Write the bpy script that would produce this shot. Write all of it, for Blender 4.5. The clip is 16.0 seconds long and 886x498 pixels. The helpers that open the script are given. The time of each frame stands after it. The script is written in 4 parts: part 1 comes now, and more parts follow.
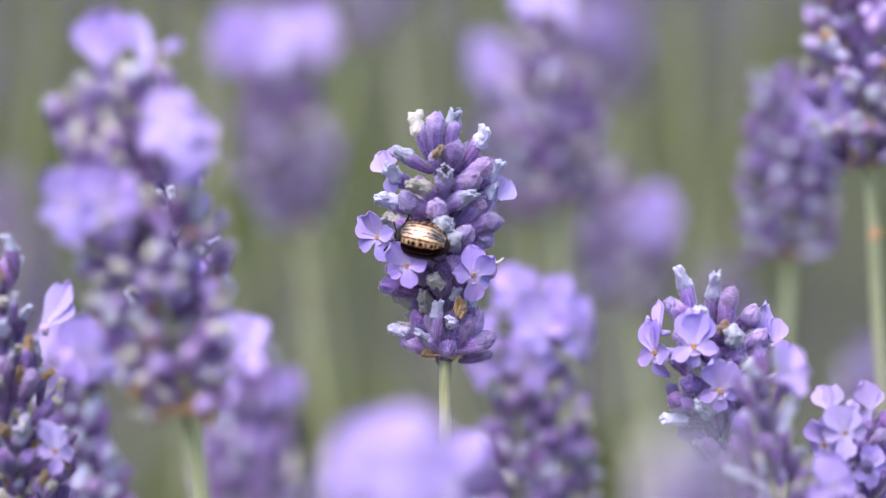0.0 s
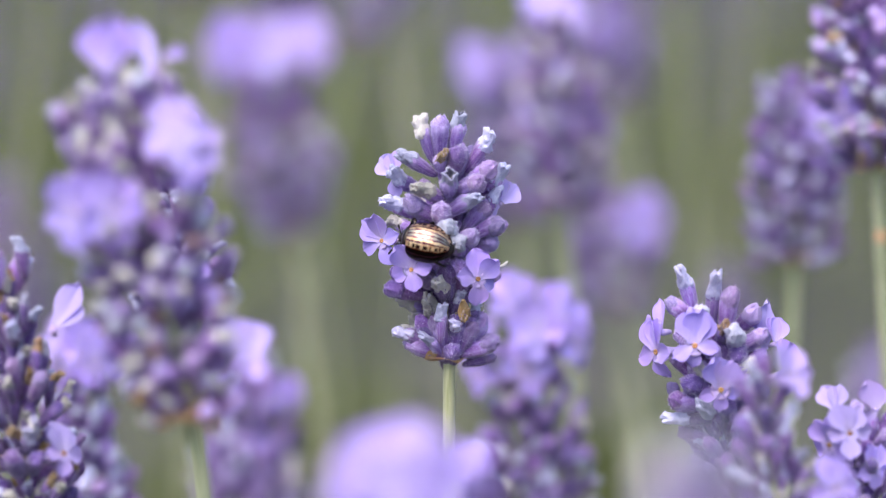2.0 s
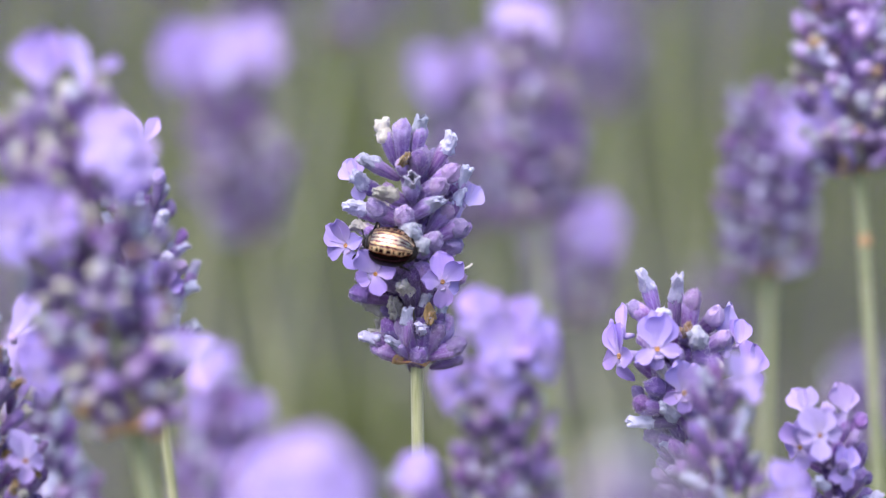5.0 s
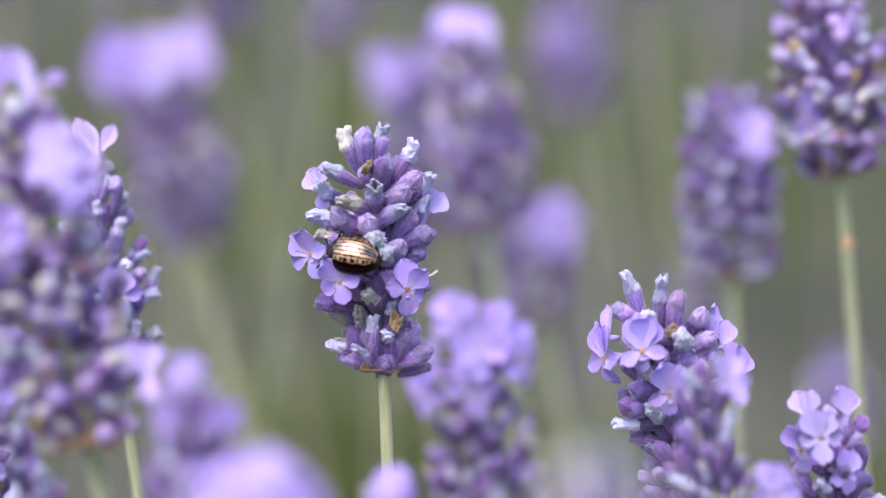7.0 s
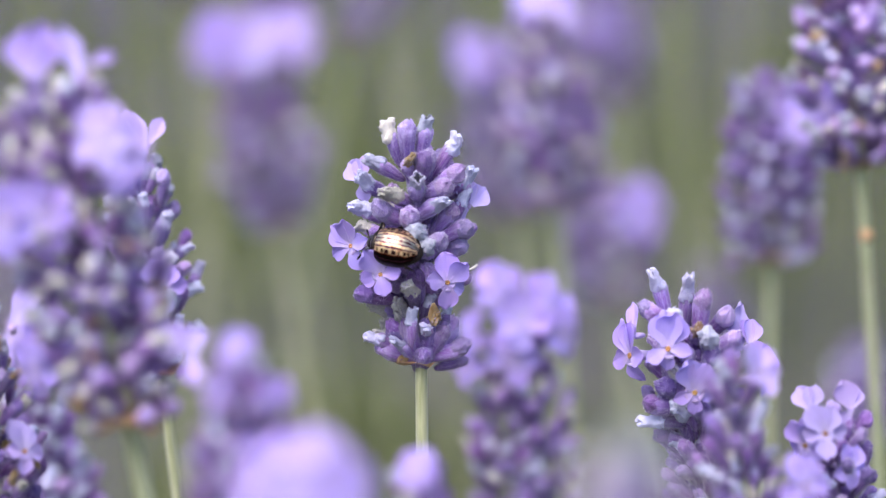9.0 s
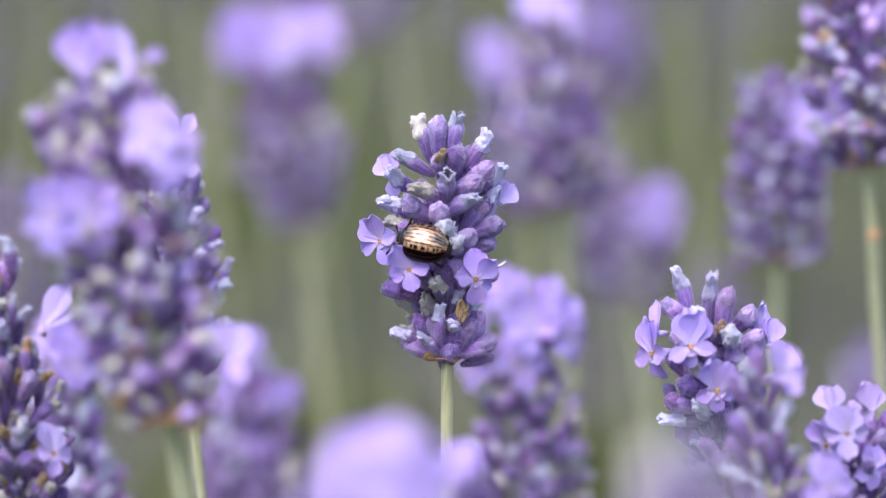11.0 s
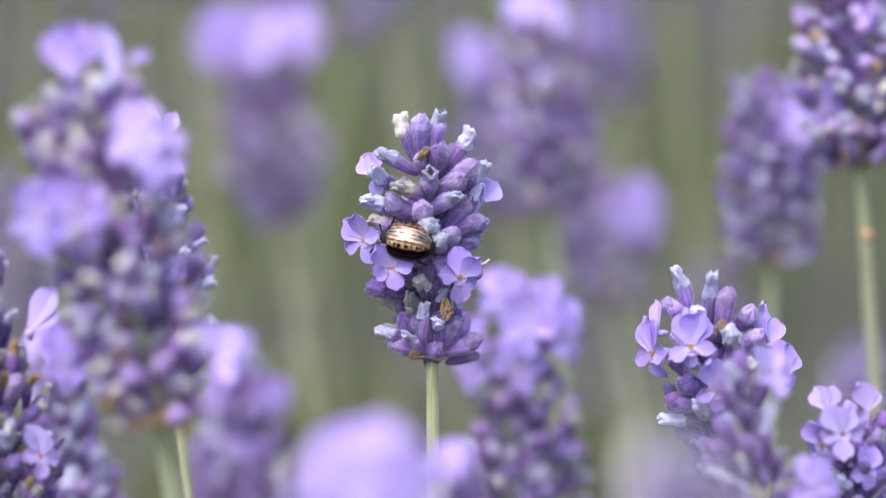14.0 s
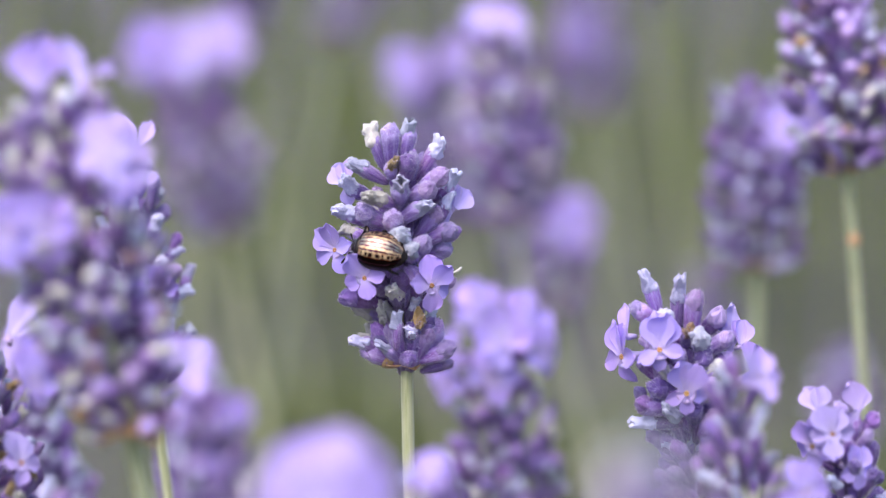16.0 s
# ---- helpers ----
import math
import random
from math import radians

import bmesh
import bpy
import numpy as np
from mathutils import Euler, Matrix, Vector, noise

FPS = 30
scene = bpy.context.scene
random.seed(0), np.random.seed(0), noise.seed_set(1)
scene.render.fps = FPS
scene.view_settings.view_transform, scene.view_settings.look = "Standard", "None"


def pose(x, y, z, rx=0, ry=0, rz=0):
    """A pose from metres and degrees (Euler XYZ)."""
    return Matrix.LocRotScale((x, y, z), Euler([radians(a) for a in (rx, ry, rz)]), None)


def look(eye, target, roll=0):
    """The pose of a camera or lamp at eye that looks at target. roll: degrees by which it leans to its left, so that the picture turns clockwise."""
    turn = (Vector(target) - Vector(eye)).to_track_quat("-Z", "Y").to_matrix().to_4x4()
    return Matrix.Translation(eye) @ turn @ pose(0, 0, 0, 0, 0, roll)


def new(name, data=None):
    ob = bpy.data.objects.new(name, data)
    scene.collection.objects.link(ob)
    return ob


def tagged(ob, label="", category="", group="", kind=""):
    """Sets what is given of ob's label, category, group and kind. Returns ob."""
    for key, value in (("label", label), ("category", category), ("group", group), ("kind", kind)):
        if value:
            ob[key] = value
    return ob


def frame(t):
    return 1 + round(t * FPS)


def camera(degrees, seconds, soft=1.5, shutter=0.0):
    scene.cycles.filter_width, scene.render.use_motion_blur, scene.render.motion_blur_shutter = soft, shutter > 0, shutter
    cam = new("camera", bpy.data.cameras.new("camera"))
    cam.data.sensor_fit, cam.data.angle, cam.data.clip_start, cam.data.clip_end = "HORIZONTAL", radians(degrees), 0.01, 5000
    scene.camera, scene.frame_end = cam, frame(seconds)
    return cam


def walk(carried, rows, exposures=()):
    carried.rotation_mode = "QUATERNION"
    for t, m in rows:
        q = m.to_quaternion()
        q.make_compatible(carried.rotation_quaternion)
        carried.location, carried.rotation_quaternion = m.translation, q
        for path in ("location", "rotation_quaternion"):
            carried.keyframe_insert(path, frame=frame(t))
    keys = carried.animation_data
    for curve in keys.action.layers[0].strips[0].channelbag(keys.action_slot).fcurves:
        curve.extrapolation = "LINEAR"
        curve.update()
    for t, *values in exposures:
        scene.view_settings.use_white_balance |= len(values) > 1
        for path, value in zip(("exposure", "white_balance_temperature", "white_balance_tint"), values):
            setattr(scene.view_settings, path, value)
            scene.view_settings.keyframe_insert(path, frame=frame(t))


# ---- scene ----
# The shot: a tripod camera with a long close-up lens looks at one lavender spike among many that sway in the wind.
FIELD = 20.0                                   # degrees across
FOCUS = 0.310                                  # metres to the sharp spike
EYE, TILT = Vector((0.0, 0.0, 0.46)), -9.0     # the lens stands just above the flower tips, looking a little down
cam = camera(FIELD, 16.0, soft=1.15)
cam.data.dof.use_dof = True
cam.data.dof.focus_distance = FOCUS - 0.004     # on the near side of the spike
cam.data.dof.aperture_fstop = 9.0
CAM_POSE = pose(*EYE, 90 + TILT, 0, 0)
walk(cam, [(0.0, CAM_POSE), (16.0, CAM_POSE)])

# ---- sky, sun, exposure ----
SUN_HEIGHT, SUN_TURN = radians(60), radians(205)
world = bpy.data.worlds.new("overcast_sky")
scene.world = world
world.use_nodes = True
wn = world.node_tree.nodes
sky = wn.new("ShaderNodeTexSky")
sky.sky_type = "NISHITA"
sky.sun_disc = False
sky.sun_elevation, sky.sun_rotation = SUN_HEIGHT, SUN_TURN
sky.dust_density, sky.air_density = 3.0, 1.0
world.node_tree.links.new(sky.outputs[0], wn["Background"].inputs[0])
wn["Background"].inputs[1].default_value = 0.15
sun = new("sun", bpy.data.lights.new("sun", "SUN"))
sun.data.energy, sun.data.angle, sun.data.color = 1.9, radians(40), (1.0, 0.95, 0.93)
sun_from = Vector((math.sin(SUN_TURN) * math.cos(SUN_HEIGHT), math.cos(SUN_TURN) * math.cos(SUN_HEIGHT), math.sin(SUN_HEIGHT)))
sun.matrix_world = look(sun_from * 10, (0, 0, 0))
scene.view_settings.exposure = 0.83


# ---- materials ----
def material(name, build):
    m = bpy.data.materials.new(name)
    m.use_nodes = True
    nt = m.node_tree
    build(nt, nt.nodes, nt.nodes["Principled BSDF"])
    return m


def noise_of(nt, coord, scale, detail=3.0, rough=0.6):
    n = nt.nodes.new("ShaderNodeTexNoise")
    n.inputs["Scale"].default_value, n.inputs["Detail"].default_value, n.inputs["Roughness"].default_value = scale, detail, rough
    nt.links.new(coord, n.inputs["Vector"])
    return n.outputs["Fac"]


def ramp(nt, fac, stops, interp="LINEAR"):
    r = nt.nodes.new("ShaderNodeValToRGB")
    r.color_ramp.interpolation = interp
    while len(r.color_ramp.elements) < len(stops):
        r.color_ramp.elements.new(0.5)
    for e, (p, c) in zip(r.color_ramp.elements, stops):
        e.position, e.color = p, (*c, 1.0)
    nt.links.new(fac, r.inputs["Fac"])
    return r.outputs["Color"]


def mixed(nt, fac, a, b, mode="MIX"):
    m = nt.nodes.new("ShaderNodeMix")
    m.data_type, m.blend_type = "RGBA", mode
    for value, slot in ((fac, m.inputs[0]), (a, m.inputs[6]), (b, m.inputs[7])):
        if isinstance(value, (int, float)):
            slot.default_value = value
        elif isinstance(value, tuple):
            slot.default_value = (*value, 1.0)
        else:
            nt.links.new(value, slot)
    return m.outputs[2]


def varied(nt, colour, hue=0.02, value=0.3):
    """The colour, shifted a little from object to object."""
    info = nt.nodes.new("ShaderNodeObjectInfo")
    hsv = nt.nodes.new("ShaderNodeHueSaturation")
    for slot, lo, hi in (("Hue", 0.5 - hue, 0.5 + hue), ("Value", 1 - value, 1 + value)):
        mr = nt.nodes.new("ShaderNodeMapRange")
        mr.inputs[3].default_value, mr.inputs[4].default_value = lo, hi
        src = info.outputs["Random"]
        if slot == "Value":
            w = nt.nodes.new("ShaderNodeMath")
            w.operation, w.inputs[1].default_value = "MULTIPLY", 7.31
            f = nt.nodes.new("ShaderNodeMath")
            f.operation = "FRACT"
            nt.links.new(src, w.inputs[0])
            nt.links.new(w.outputs[0], f.inputs[0])
            src = f.outputs[0]
        nt.links.new(src, mr.inputs[0])
        nt.links.new(mr.outputs[0], hsv.inputs[slot])
    nt.links.new(colour, hsv.inputs["Color"])
    return hsv.outputs[0]


def bump(nt, bsdf, fac, strength, distance):
    b = nt.nodes.new("ShaderNodeBump")
    b.inputs["Strength"].default_value, b.inputs["Distance"].default_value = strength, distance
    nt.links.new(fac, b.inputs["Height"])
    nt.links.new(b.outputs[0], bsdf.inputs["Normal"])


def coords(nt, slot="Object"):
    return nt.nodes.new("ShaderNodeTexCoord").outputs[slot]


def felt(low, high, fleck, fleck_from=0.62, rough=0.85, sheen=0.25, scale=5.0, lean=None):
    """A downy plant skin: two tones in soft patches, pale flecks of down, fine relief."""
    def build(nt, nodes, bsdf):
        co = coords(nt)
        col = ramp(nt, noise_of(nt, co, scale), [(0.3, low), (0.7, high)])
        # lean: the foot's own tone, darkened with painted shade between neighbouring calyces
        if lean:
            sep = nt.nodes.new("ShaderNodeSeparateXYZ")
            nt.links.new(co, sep.inputs[0])
            col = mixed(nt, ramp(nt, sep.outputs[2], [(0.0, (1, 1, 1)), (0.45, (0, 0, 0))]), col, lean)
        fl = noise_of(nt, co, scale * 8, 2.0, 0.8)
        col = mixed(nt, ramp(nt, fl, [(fleck_from - 0.06, (0, 0, 0)), (fleck_from + 0.10, (0.9, 0.9, 0.9))]), col, fleck)
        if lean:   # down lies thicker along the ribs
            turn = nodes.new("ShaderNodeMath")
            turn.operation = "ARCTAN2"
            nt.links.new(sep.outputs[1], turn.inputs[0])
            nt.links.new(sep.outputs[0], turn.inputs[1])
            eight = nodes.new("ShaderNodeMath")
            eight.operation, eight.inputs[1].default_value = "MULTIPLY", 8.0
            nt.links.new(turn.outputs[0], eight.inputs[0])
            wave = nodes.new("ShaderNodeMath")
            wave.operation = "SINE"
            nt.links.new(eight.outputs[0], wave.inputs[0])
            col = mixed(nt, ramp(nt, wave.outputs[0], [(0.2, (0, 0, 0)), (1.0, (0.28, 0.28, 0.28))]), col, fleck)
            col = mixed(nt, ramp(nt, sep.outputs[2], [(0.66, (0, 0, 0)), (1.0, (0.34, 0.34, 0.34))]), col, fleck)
        nt.links.new(varied(nt, col), bsdf.inputs["Base Color"])
        bsdf.inputs["Roughness"].default_value = rough
        bsdf.inputs["Sheen Weight"].default_value = sheen
        bsdf.inputs["Sheen Roughness"].default_value = 0.5
        bump(nt, bsdf, fl, 0.5, 0.0003)
    return build


DOWN = material("pale_down", felt((0.44, 0.36, 0.64), (0.64, 0.56, 0.80), (0.80, 0.76, 0.88), 0.6, sheen=0.0))
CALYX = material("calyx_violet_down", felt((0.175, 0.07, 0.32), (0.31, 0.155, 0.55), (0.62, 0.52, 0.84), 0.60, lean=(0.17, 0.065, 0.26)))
# dark violet calyces; on the inner ring it is shade put into the colour
CALYX_DARK = material("calyx_dark_violet_and_shade", felt((0.10, 0.037, 0.20), (0.19, 0.085, 0.35), (0.40, 0.31, 0.62), 0.62, lean=(0.09, 0.04, 0.13)))
TIP = {
    "blue": material("withered_blue_grey", felt((0.38, 0.38, 0.64), (0.56, 0.56, 0.81), (0.76, 0.76, 0.90), 0.57, scale=7)),
    "pale": material("withered_pale_straw", felt((0.42, 0.39, 0.38), (0.64, 0.61, 0.57), (0.80, 0.78, 0.73), 0.58, scale=7)),
    "white": material("white_down", felt((0.33, 0.33, 0.50), (0.50, 0.50, 0.68), (0.76, 0.76, 0.86), 0.57, scale=9)),
    "brown": material("withered_brown", felt((0.14, 0.07, 0.03), (0.38, 0.24, 0.11), (0.55, 0.45, 0.3), 0.62, scale=6)),
    "bud": material("bud_violet", felt((0.23, 0.12, 0.40), (0.38, 0.24, 0.62), (0.80, 0.74, 0.92), 0.56, scale=9)),
    # bud of a dark calyx, carrying the inner ring's painted shade as well
    "dusk": material("bud_dark_violet_and_shade", felt((0.12, 0.05, 0.25), (0.23, 0.115, 0.44), (0.52, 0.43, 0.76), 0.60, scale=9)),
    "lilac": material("bud_lilac", felt((0.44, 0.32, 0.72), (0.56, 0.44, 0.82), (0.7, 0.65, 0.85), 0.66, scale=4)),
}
BRACT = material("bract_papery_orange", felt((0.44, 0.23, 0.10), (0.64, 0.41, 0.23), (0.70, 0.54, 0.40), 0.64, scale=4))
THROAT = material("throat_orange", felt((0.30, 0.11, 0.02), (0.60, 0.33, 0.10), (0.85, 0.70, 0.6), 0.6, scale=5))
# depth shade inside an open dry tube, put into colour; beetle eyes too
HOLE = material("mouth_shade_and_eye", felt((0.04, 0.04, 0.08), (0.10, 0.10, 0.17), (0.2, 0.2, 0.28), 0.6, scale=6))


def petal_skin(inner, edge, vein):
    def build(nt, nodes, bsdf):
        co = coords(nt)
        sep = nodes.new("ShaderNodeSeparateXYZ")
        nt.links.new(co, sep.inputs[0])
        along = ramp(nt, sep.outputs[1], [(0.08, inner), (0.45, edge), (1.0, edge)])
        st = nodes.new("ShaderNodeMapping")
        st.inputs["Scale"].default_value = (9, 1.2, 1)
        nt.links.new(co, st.inputs[0])
        v = noise_of(nt, st.outputs[0], 2.0, 2.0)
        col = mixed(nt, ramp(nt, v, [(0.42, (0, 0, 0)), (0.70, (0.35, 0.35, 0.35))]), along, vein)
        col = varied(nt, col, 0.012, 0.14)
        nt.links.new(col, bsdf.inputs["Base Color"])
        bsdf.inputs["Roughness"].default_value = 0.6
        bsdf.inputs["Sheen Weight"].default_value = 0.25
        bump(nt, bsdf, v, 0.12, 0.0003)
        tl = nodes.new("ShaderNodeBsdfTranslucent")
        nt.links.new(col, tl.inputs[0])
        mx = nodes.new("ShaderNodeMixShader")
        mx.inputs[0].default_value = 0.35
        nt.links.new(bsdf.outputs[0], mx.inputs[1])
        nt.links.new(tl.outputs[0], mx.inputs[2])
        nt.links.new(mx.outputs[0], nodes["Material Output"].inputs[0])
    return build


PETAL = material("petal_lilac", petal_skin((0.67, 0.55, 0.90), (0.52, 0.39, 0.88), (0.45, 0.33, 0.82)))
PETAL_PINK = material("petal_pale_pink_lilac", petal_skin((0.66, 0.55, 0.88), (0.57, 0.45, 0.86), (0.48, 0.37, 0.80)))
TUBE = material("flower_tube_lilac", felt((0.50, 0.37, 0.76), (0.62, 0.49, 0.86), (0.72, 0.63, 0.88), 0.66, scale=3))


def stem_skin(nt, nodes, bsdf):
    co = coords(nt)
    st = nodes.new("ShaderNodeMapping")
    st.inputs["Scale"].default_value = (1, 1, 0.06)
    nt.links.new(co, st.inputs[0])
    a = noise_of(nt, st.outputs[0], 2500)
    b = noise_of(nt, co, 130)
    col = ramp(nt, a, [(0.3, (0.28, 0.31, 0.15)), (0.7, (0.50, 0.52, 0.32))])
    col = mixed(nt, ramp(nt, b, [(0.5, (0, 0, 0)), (0.8, (0.5, 0.5, 0.5))]), col, (0.56, 0.50, 0.36))
    nt.links.new(varied(nt, col, 0.02, 0.15), bsdf.inputs["Base Color"])
    bsdf.inputs["Roughness"].default_value = 0.7
    bsdf.inputs["Sheen Weight"].default_value = 0.4
    bump(nt, bsdf, a, 0.4, 0.0002)


STEM = material("stem_grey_green", stem_skin)


def far_stem_skin(nt, nodes, bsdf):
    geo = nodes.new("ShaderNodeNewGeometry")
    col = ramp(nt, geo.outputs["Random Per Island"], [(0.0, (0.075, 0.105, 0.022)), (0.6, (0.175, 0.23, 0.05)), (1.0, (0.30, 0.34, 0.11))])
    nt.links.new(mixed(nt, noise_of(nt, coords(nt), 90), col, (0.14, 0.16, 0.07)), bsdf.inputs["Base Color"])
    bsdf.inputs["Roughness"].default_value = 0.8


STEM_FAR = material("far_stem_green", far_stem_skin)


def foliage_skin(nt, nodes, bsdf):
    geo = nodes.new("ShaderNodeNewGeometry")
    col = ramp(nt, geo.outputs["Random Per Island"], [(0.0, (0.09, 0.125, 0.03)), (0.5, (0.15, 0.185, 0.055)), (1.0, (0.22, 0.24, 0.11))])
    col = mixed(nt, noise_of(nt, coords(nt), 60), col, (0.145, 0.167, 0.065))
    nt.links.new(col, bsdf.inputs["Base Color"])
    bsdf.inputs["Roughness"].default_value = 0.75


FOLIAGE = material("lavender_leaf_grey_green", foliage_skin)


def far_flower_skin(nt, nodes, bsdf):
    geo = nodes.new("ShaderNodeNewGeometry")
    col = ramp(nt, geo.outputs["Random Per Island"], [(0.0, (0.12, 0.07, 0.22)), (0.6, (0.25, 0.17, 0.44)), (0.85, (0.42, 0.31, 0.8)), (1.0, (0.5, 0.5, 0.6))])
    nt.links.new(col, bsdf.inputs["Base Color"])
    bsdf.inputs["Roughness"].default_value = 0.8


FAR_FLOWER = material("far_lavender_flower", far_flower_skin)


def soil_skin(nt, nodes, bsdf):
    co = coords(nt)
    a, b = noise_of(nt, co, 3.0, 6), noise_of(nt, co, 60.0, 6)
    col = ramp(nt, a, [(0.3, (0.05, 0.047, 0.046)), (0.7, (0.10, 0.096, 0.097))])
    col = mixed(nt, ramp(nt, b, [(0.45, (0, 0, 0)), (0.7, (0.6, 0.6, 0.6))]), col, (0.16, 0.155, 0.15))
    nt.links.new(col, bsdf.inputs["Base Color"])
    bsdf.inputs["Roughness"].default_value = 0.95
    bump(nt, bsdf, b, 0.8, 0.01)


SOIL = material("dry_grey_soil", soil_skin)


# ---- mesh helpers ----
def mesh_of(name, verts, faces, mat, smooth=True):
    me = bpy.data.meshes.new(name)
    me.from_pydata([tuple(v) for v in verts], [], faces)
    me.materials.append(mat)
    if smooth:
        me.polygons.foreach_set("use_smooth", [True] * len(me.polygons))
    me.update()
    return me


def part(name, mesh, parent, m=None, label=""):
    """One mesh object under a thing or a part, at the pose m in its space."""
    ob = new(name, mesh)
    ob.parent = parent
    if m is not None:
        ob.matrix_basis = m
    return tagged(ob, label)


def lathe(profile, segs, shape=None):
    """Rings of (z, r) round z. shape(z, angle, r) gives the true radius and height."""
    verts, faces = [], []
    for i, (z, r) in enumerate(profile):
        for s in range(segs):
            a = 2 * math.pi * s / segs
            rr, zz = shape(z, a, r) if shape else (r, z)
            verts.append((rr * math.cos(a), rr * math.sin(a), zz))
    for i in range(len(profile) - 1):
        for s in range(segs):
            n = (s + 1) % segs
            faces.append((i * segs + s, i * segs + n, (i + 1) * segs + n, (i + 1) * segs + s))
    faces.append(tuple(range(segs - 1, -1, -1)))
    faces.append(tuple((len(profile) - 1) * segs + s for s in range(segs)))
    return verts, faces


def calyx_mesh(seed, mat, fine):
    """A ribbed, downy, slightly bent calyx, one unit long."""
    rnd = random.Random(seed)
    prof = [(0, .06), (.08, .095), (.22, .135), (.4, .165), (.58, .19), (.74, .205), (.87, .20), (.95, .17), (1.0, .10)]
    ph, bend = rnd.uniform(0, 6), rnd.uniform(-.08, .08)
    squash = rnd.uniform(.88, 1.1)

    def shape(z, a, r):
        k = .09 * math.sin(math.pi * min(1, z * 1.1)) if fine else 0
        lump = noise.noise(Vector((math.cos(a) * 1.4, math.sin(a) * 1.4, z * 3 + seed))) * .10
        return r * (squash + k * math.cos(8 * a + ph) + lump), z + .02 * math.cos(3 * a + ph) * (z > .85)
    v, f = lathe(prof, 24 if fine else 9, shape)
    v = [(x + bend * z * z, y, z) for x, y, z in v]
    if fine:   # down: short hairs standing off the skin
        for i in range(700):
            a, z = rnd.uniform(0, 6.283), rnd.uniform(.08, 1.0)
            r = np.interp(z, [p[0] for p in prof], [p[1] for p in prof]) * squash
            c = Vector((r * math.cos(a) + bend * z * z, r * math.sin(a), z))
            out = Vector((math.cos(a), math.sin(a), rnd.uniform(.1, 1.1) + (z > .9) * 1.5)).normalized()
            side = out.cross(Vector((rnd.uniform(-1, 1), rnd.uniform(-1, 1), rnd.uniform(-1, 1)))).normalized() * .006
            n = len(v)
            v += [tuple(c - side - out * .02), tuple(c + side - out * .02), tuple(c + out * rnd.uniform(.03, .085))]
            f.append((n, n + 1, n + 2))
    me = mesh_of("calyx", v, f, mat)
    if fine:
        me.materials.append(DOWN)
        for q in me.polygons[-700:]:
            q.material_index = 1
    return me


def tip_mesh(seed, kind, fine):
    """What sits on the mouth of a calyx: a closed bud, a withered and crumpled flower, or an open dry tube."""
    rnd = random.Random(seed)
    mouth = 0
    if kind in ("bud", "lilac", "dusk"):
        prof = [(.80, .19), (.90, .205), (1.02, .185), (1.11, .13), (1.17, .05)]
        amp = .22
    elif kind == "white":
        prof = [(.80, .19), (.92, .20), (1.05, .21), (1.18, .18), (1.25, .08)]
        amp = .5
    elif kind == "open":
        prof = [(.80, .19), (.92, .18), (1.04, .15), (1.14, .15), (1.22, .175), (1.27, .18), (1.28, .13), (1.22, .08), (1.10, .03)]
        amp, mouth = .62, 2
    else:
        top = rnd.uniform(1.3, 1.5)
        prof = [(.80, .19), (.90, .205), (1.0, .19), (1.1, .18), (top - .17, .19), (top - .06, .19), (top, .16), (top + .01, .09), (top - .06, .02)]
        amp = .46
    segs = 30 if fine else 9
    if fine and mouth < 2:
        zs = np.interp(np.linspace(0, len(prof) - 1, 17), range(len(prof)), [q[0] for q in prof])
        rr = np.interp(np.linspace(0, len(prof) - 1, 17), range(len(prof)), [q[1] for q in prof])
        prof = list(zip(zs.tolist(), rr.tolist()))
    ph = rnd.uniform(0, 6)

    def shape(z, a, r):
        c, n = math.cos(a), math.sin(a)
        crumple = noise.noise(Vector((c * 1.8, n * 1.8, z * 5 + seed * 3.7)))
        fold = abs(noise.noise(Vector((c * 3.2, n * 3.2, z * 9 + seed)))) - .2
        grit = noise.noise(Vector((c * 7, n * 7, z * 22 + seed))) if fine else 0
        flare = max(0, (z - 1.0))
        flute = (.07 * math.cos(4 * a + ph + 2 * crumple) + .10 * math.cos(11 * a + ph + 3 * z)) * min(1, flare * 4) if kind not in ("bud", "lilac", "dusk", "white") else 0
        return r * (1 + amp * (.8 * crumple + 1.3 * fold + .45 * grit) + flute), z + flare * ((.10 if mouth > 1 else .08) * math.cos(3 * a + ph) + .09 * max(0, math.cos(5 * a + ph * 2)) ** 2) + .06 * crumple
    v, f = lathe(prof, segs, shape)
    bx, by = rnd.uniform(-.3, .3), rnd.uniform(-.3, .3)
    thin = rnd.uniform(.6, .9) if kind in ("blue", "pale", "brown") else 1.0
    v = [(x + bx * max(0, z - .9), y * (1 - (1 - thin) * min(1, max(0, z - .85) * 3.5)) + by * max(0, z - .9), z) for x, y, z in v]
    body = len(f)
    if fine and kind != "lilac":
        for i in range(200):
            c = Vector(v[rnd.randrange(segs, segs * (len(prof) - mouth))])
            out = (Vector((c.x, c.y, rnd.uniform(-.05, .25))) + Vector((rnd.uniform(-.1, .1), rnd.uniform(-.1, .1), 0))).normalized()
            side = out.cross(Vector((rnd.uniform(-1, 1), rnd.uniform(-1, 1), 1))).normalized() * .006
            n = len(v)
            v += [tuple(c - side), tuple(c + side), tuple(c + out * rnd.uniform(.02, .06))]
            f.append((n, n + 1, n + 2))
    me = mesh_of("tip", v, f, TIP["blue" if kind == "open" else kind])
    me.materials.append(DOWN)
    me.materials.append(HOLE)
    for q in me.polygons[body:]:
        q.material_index = 1
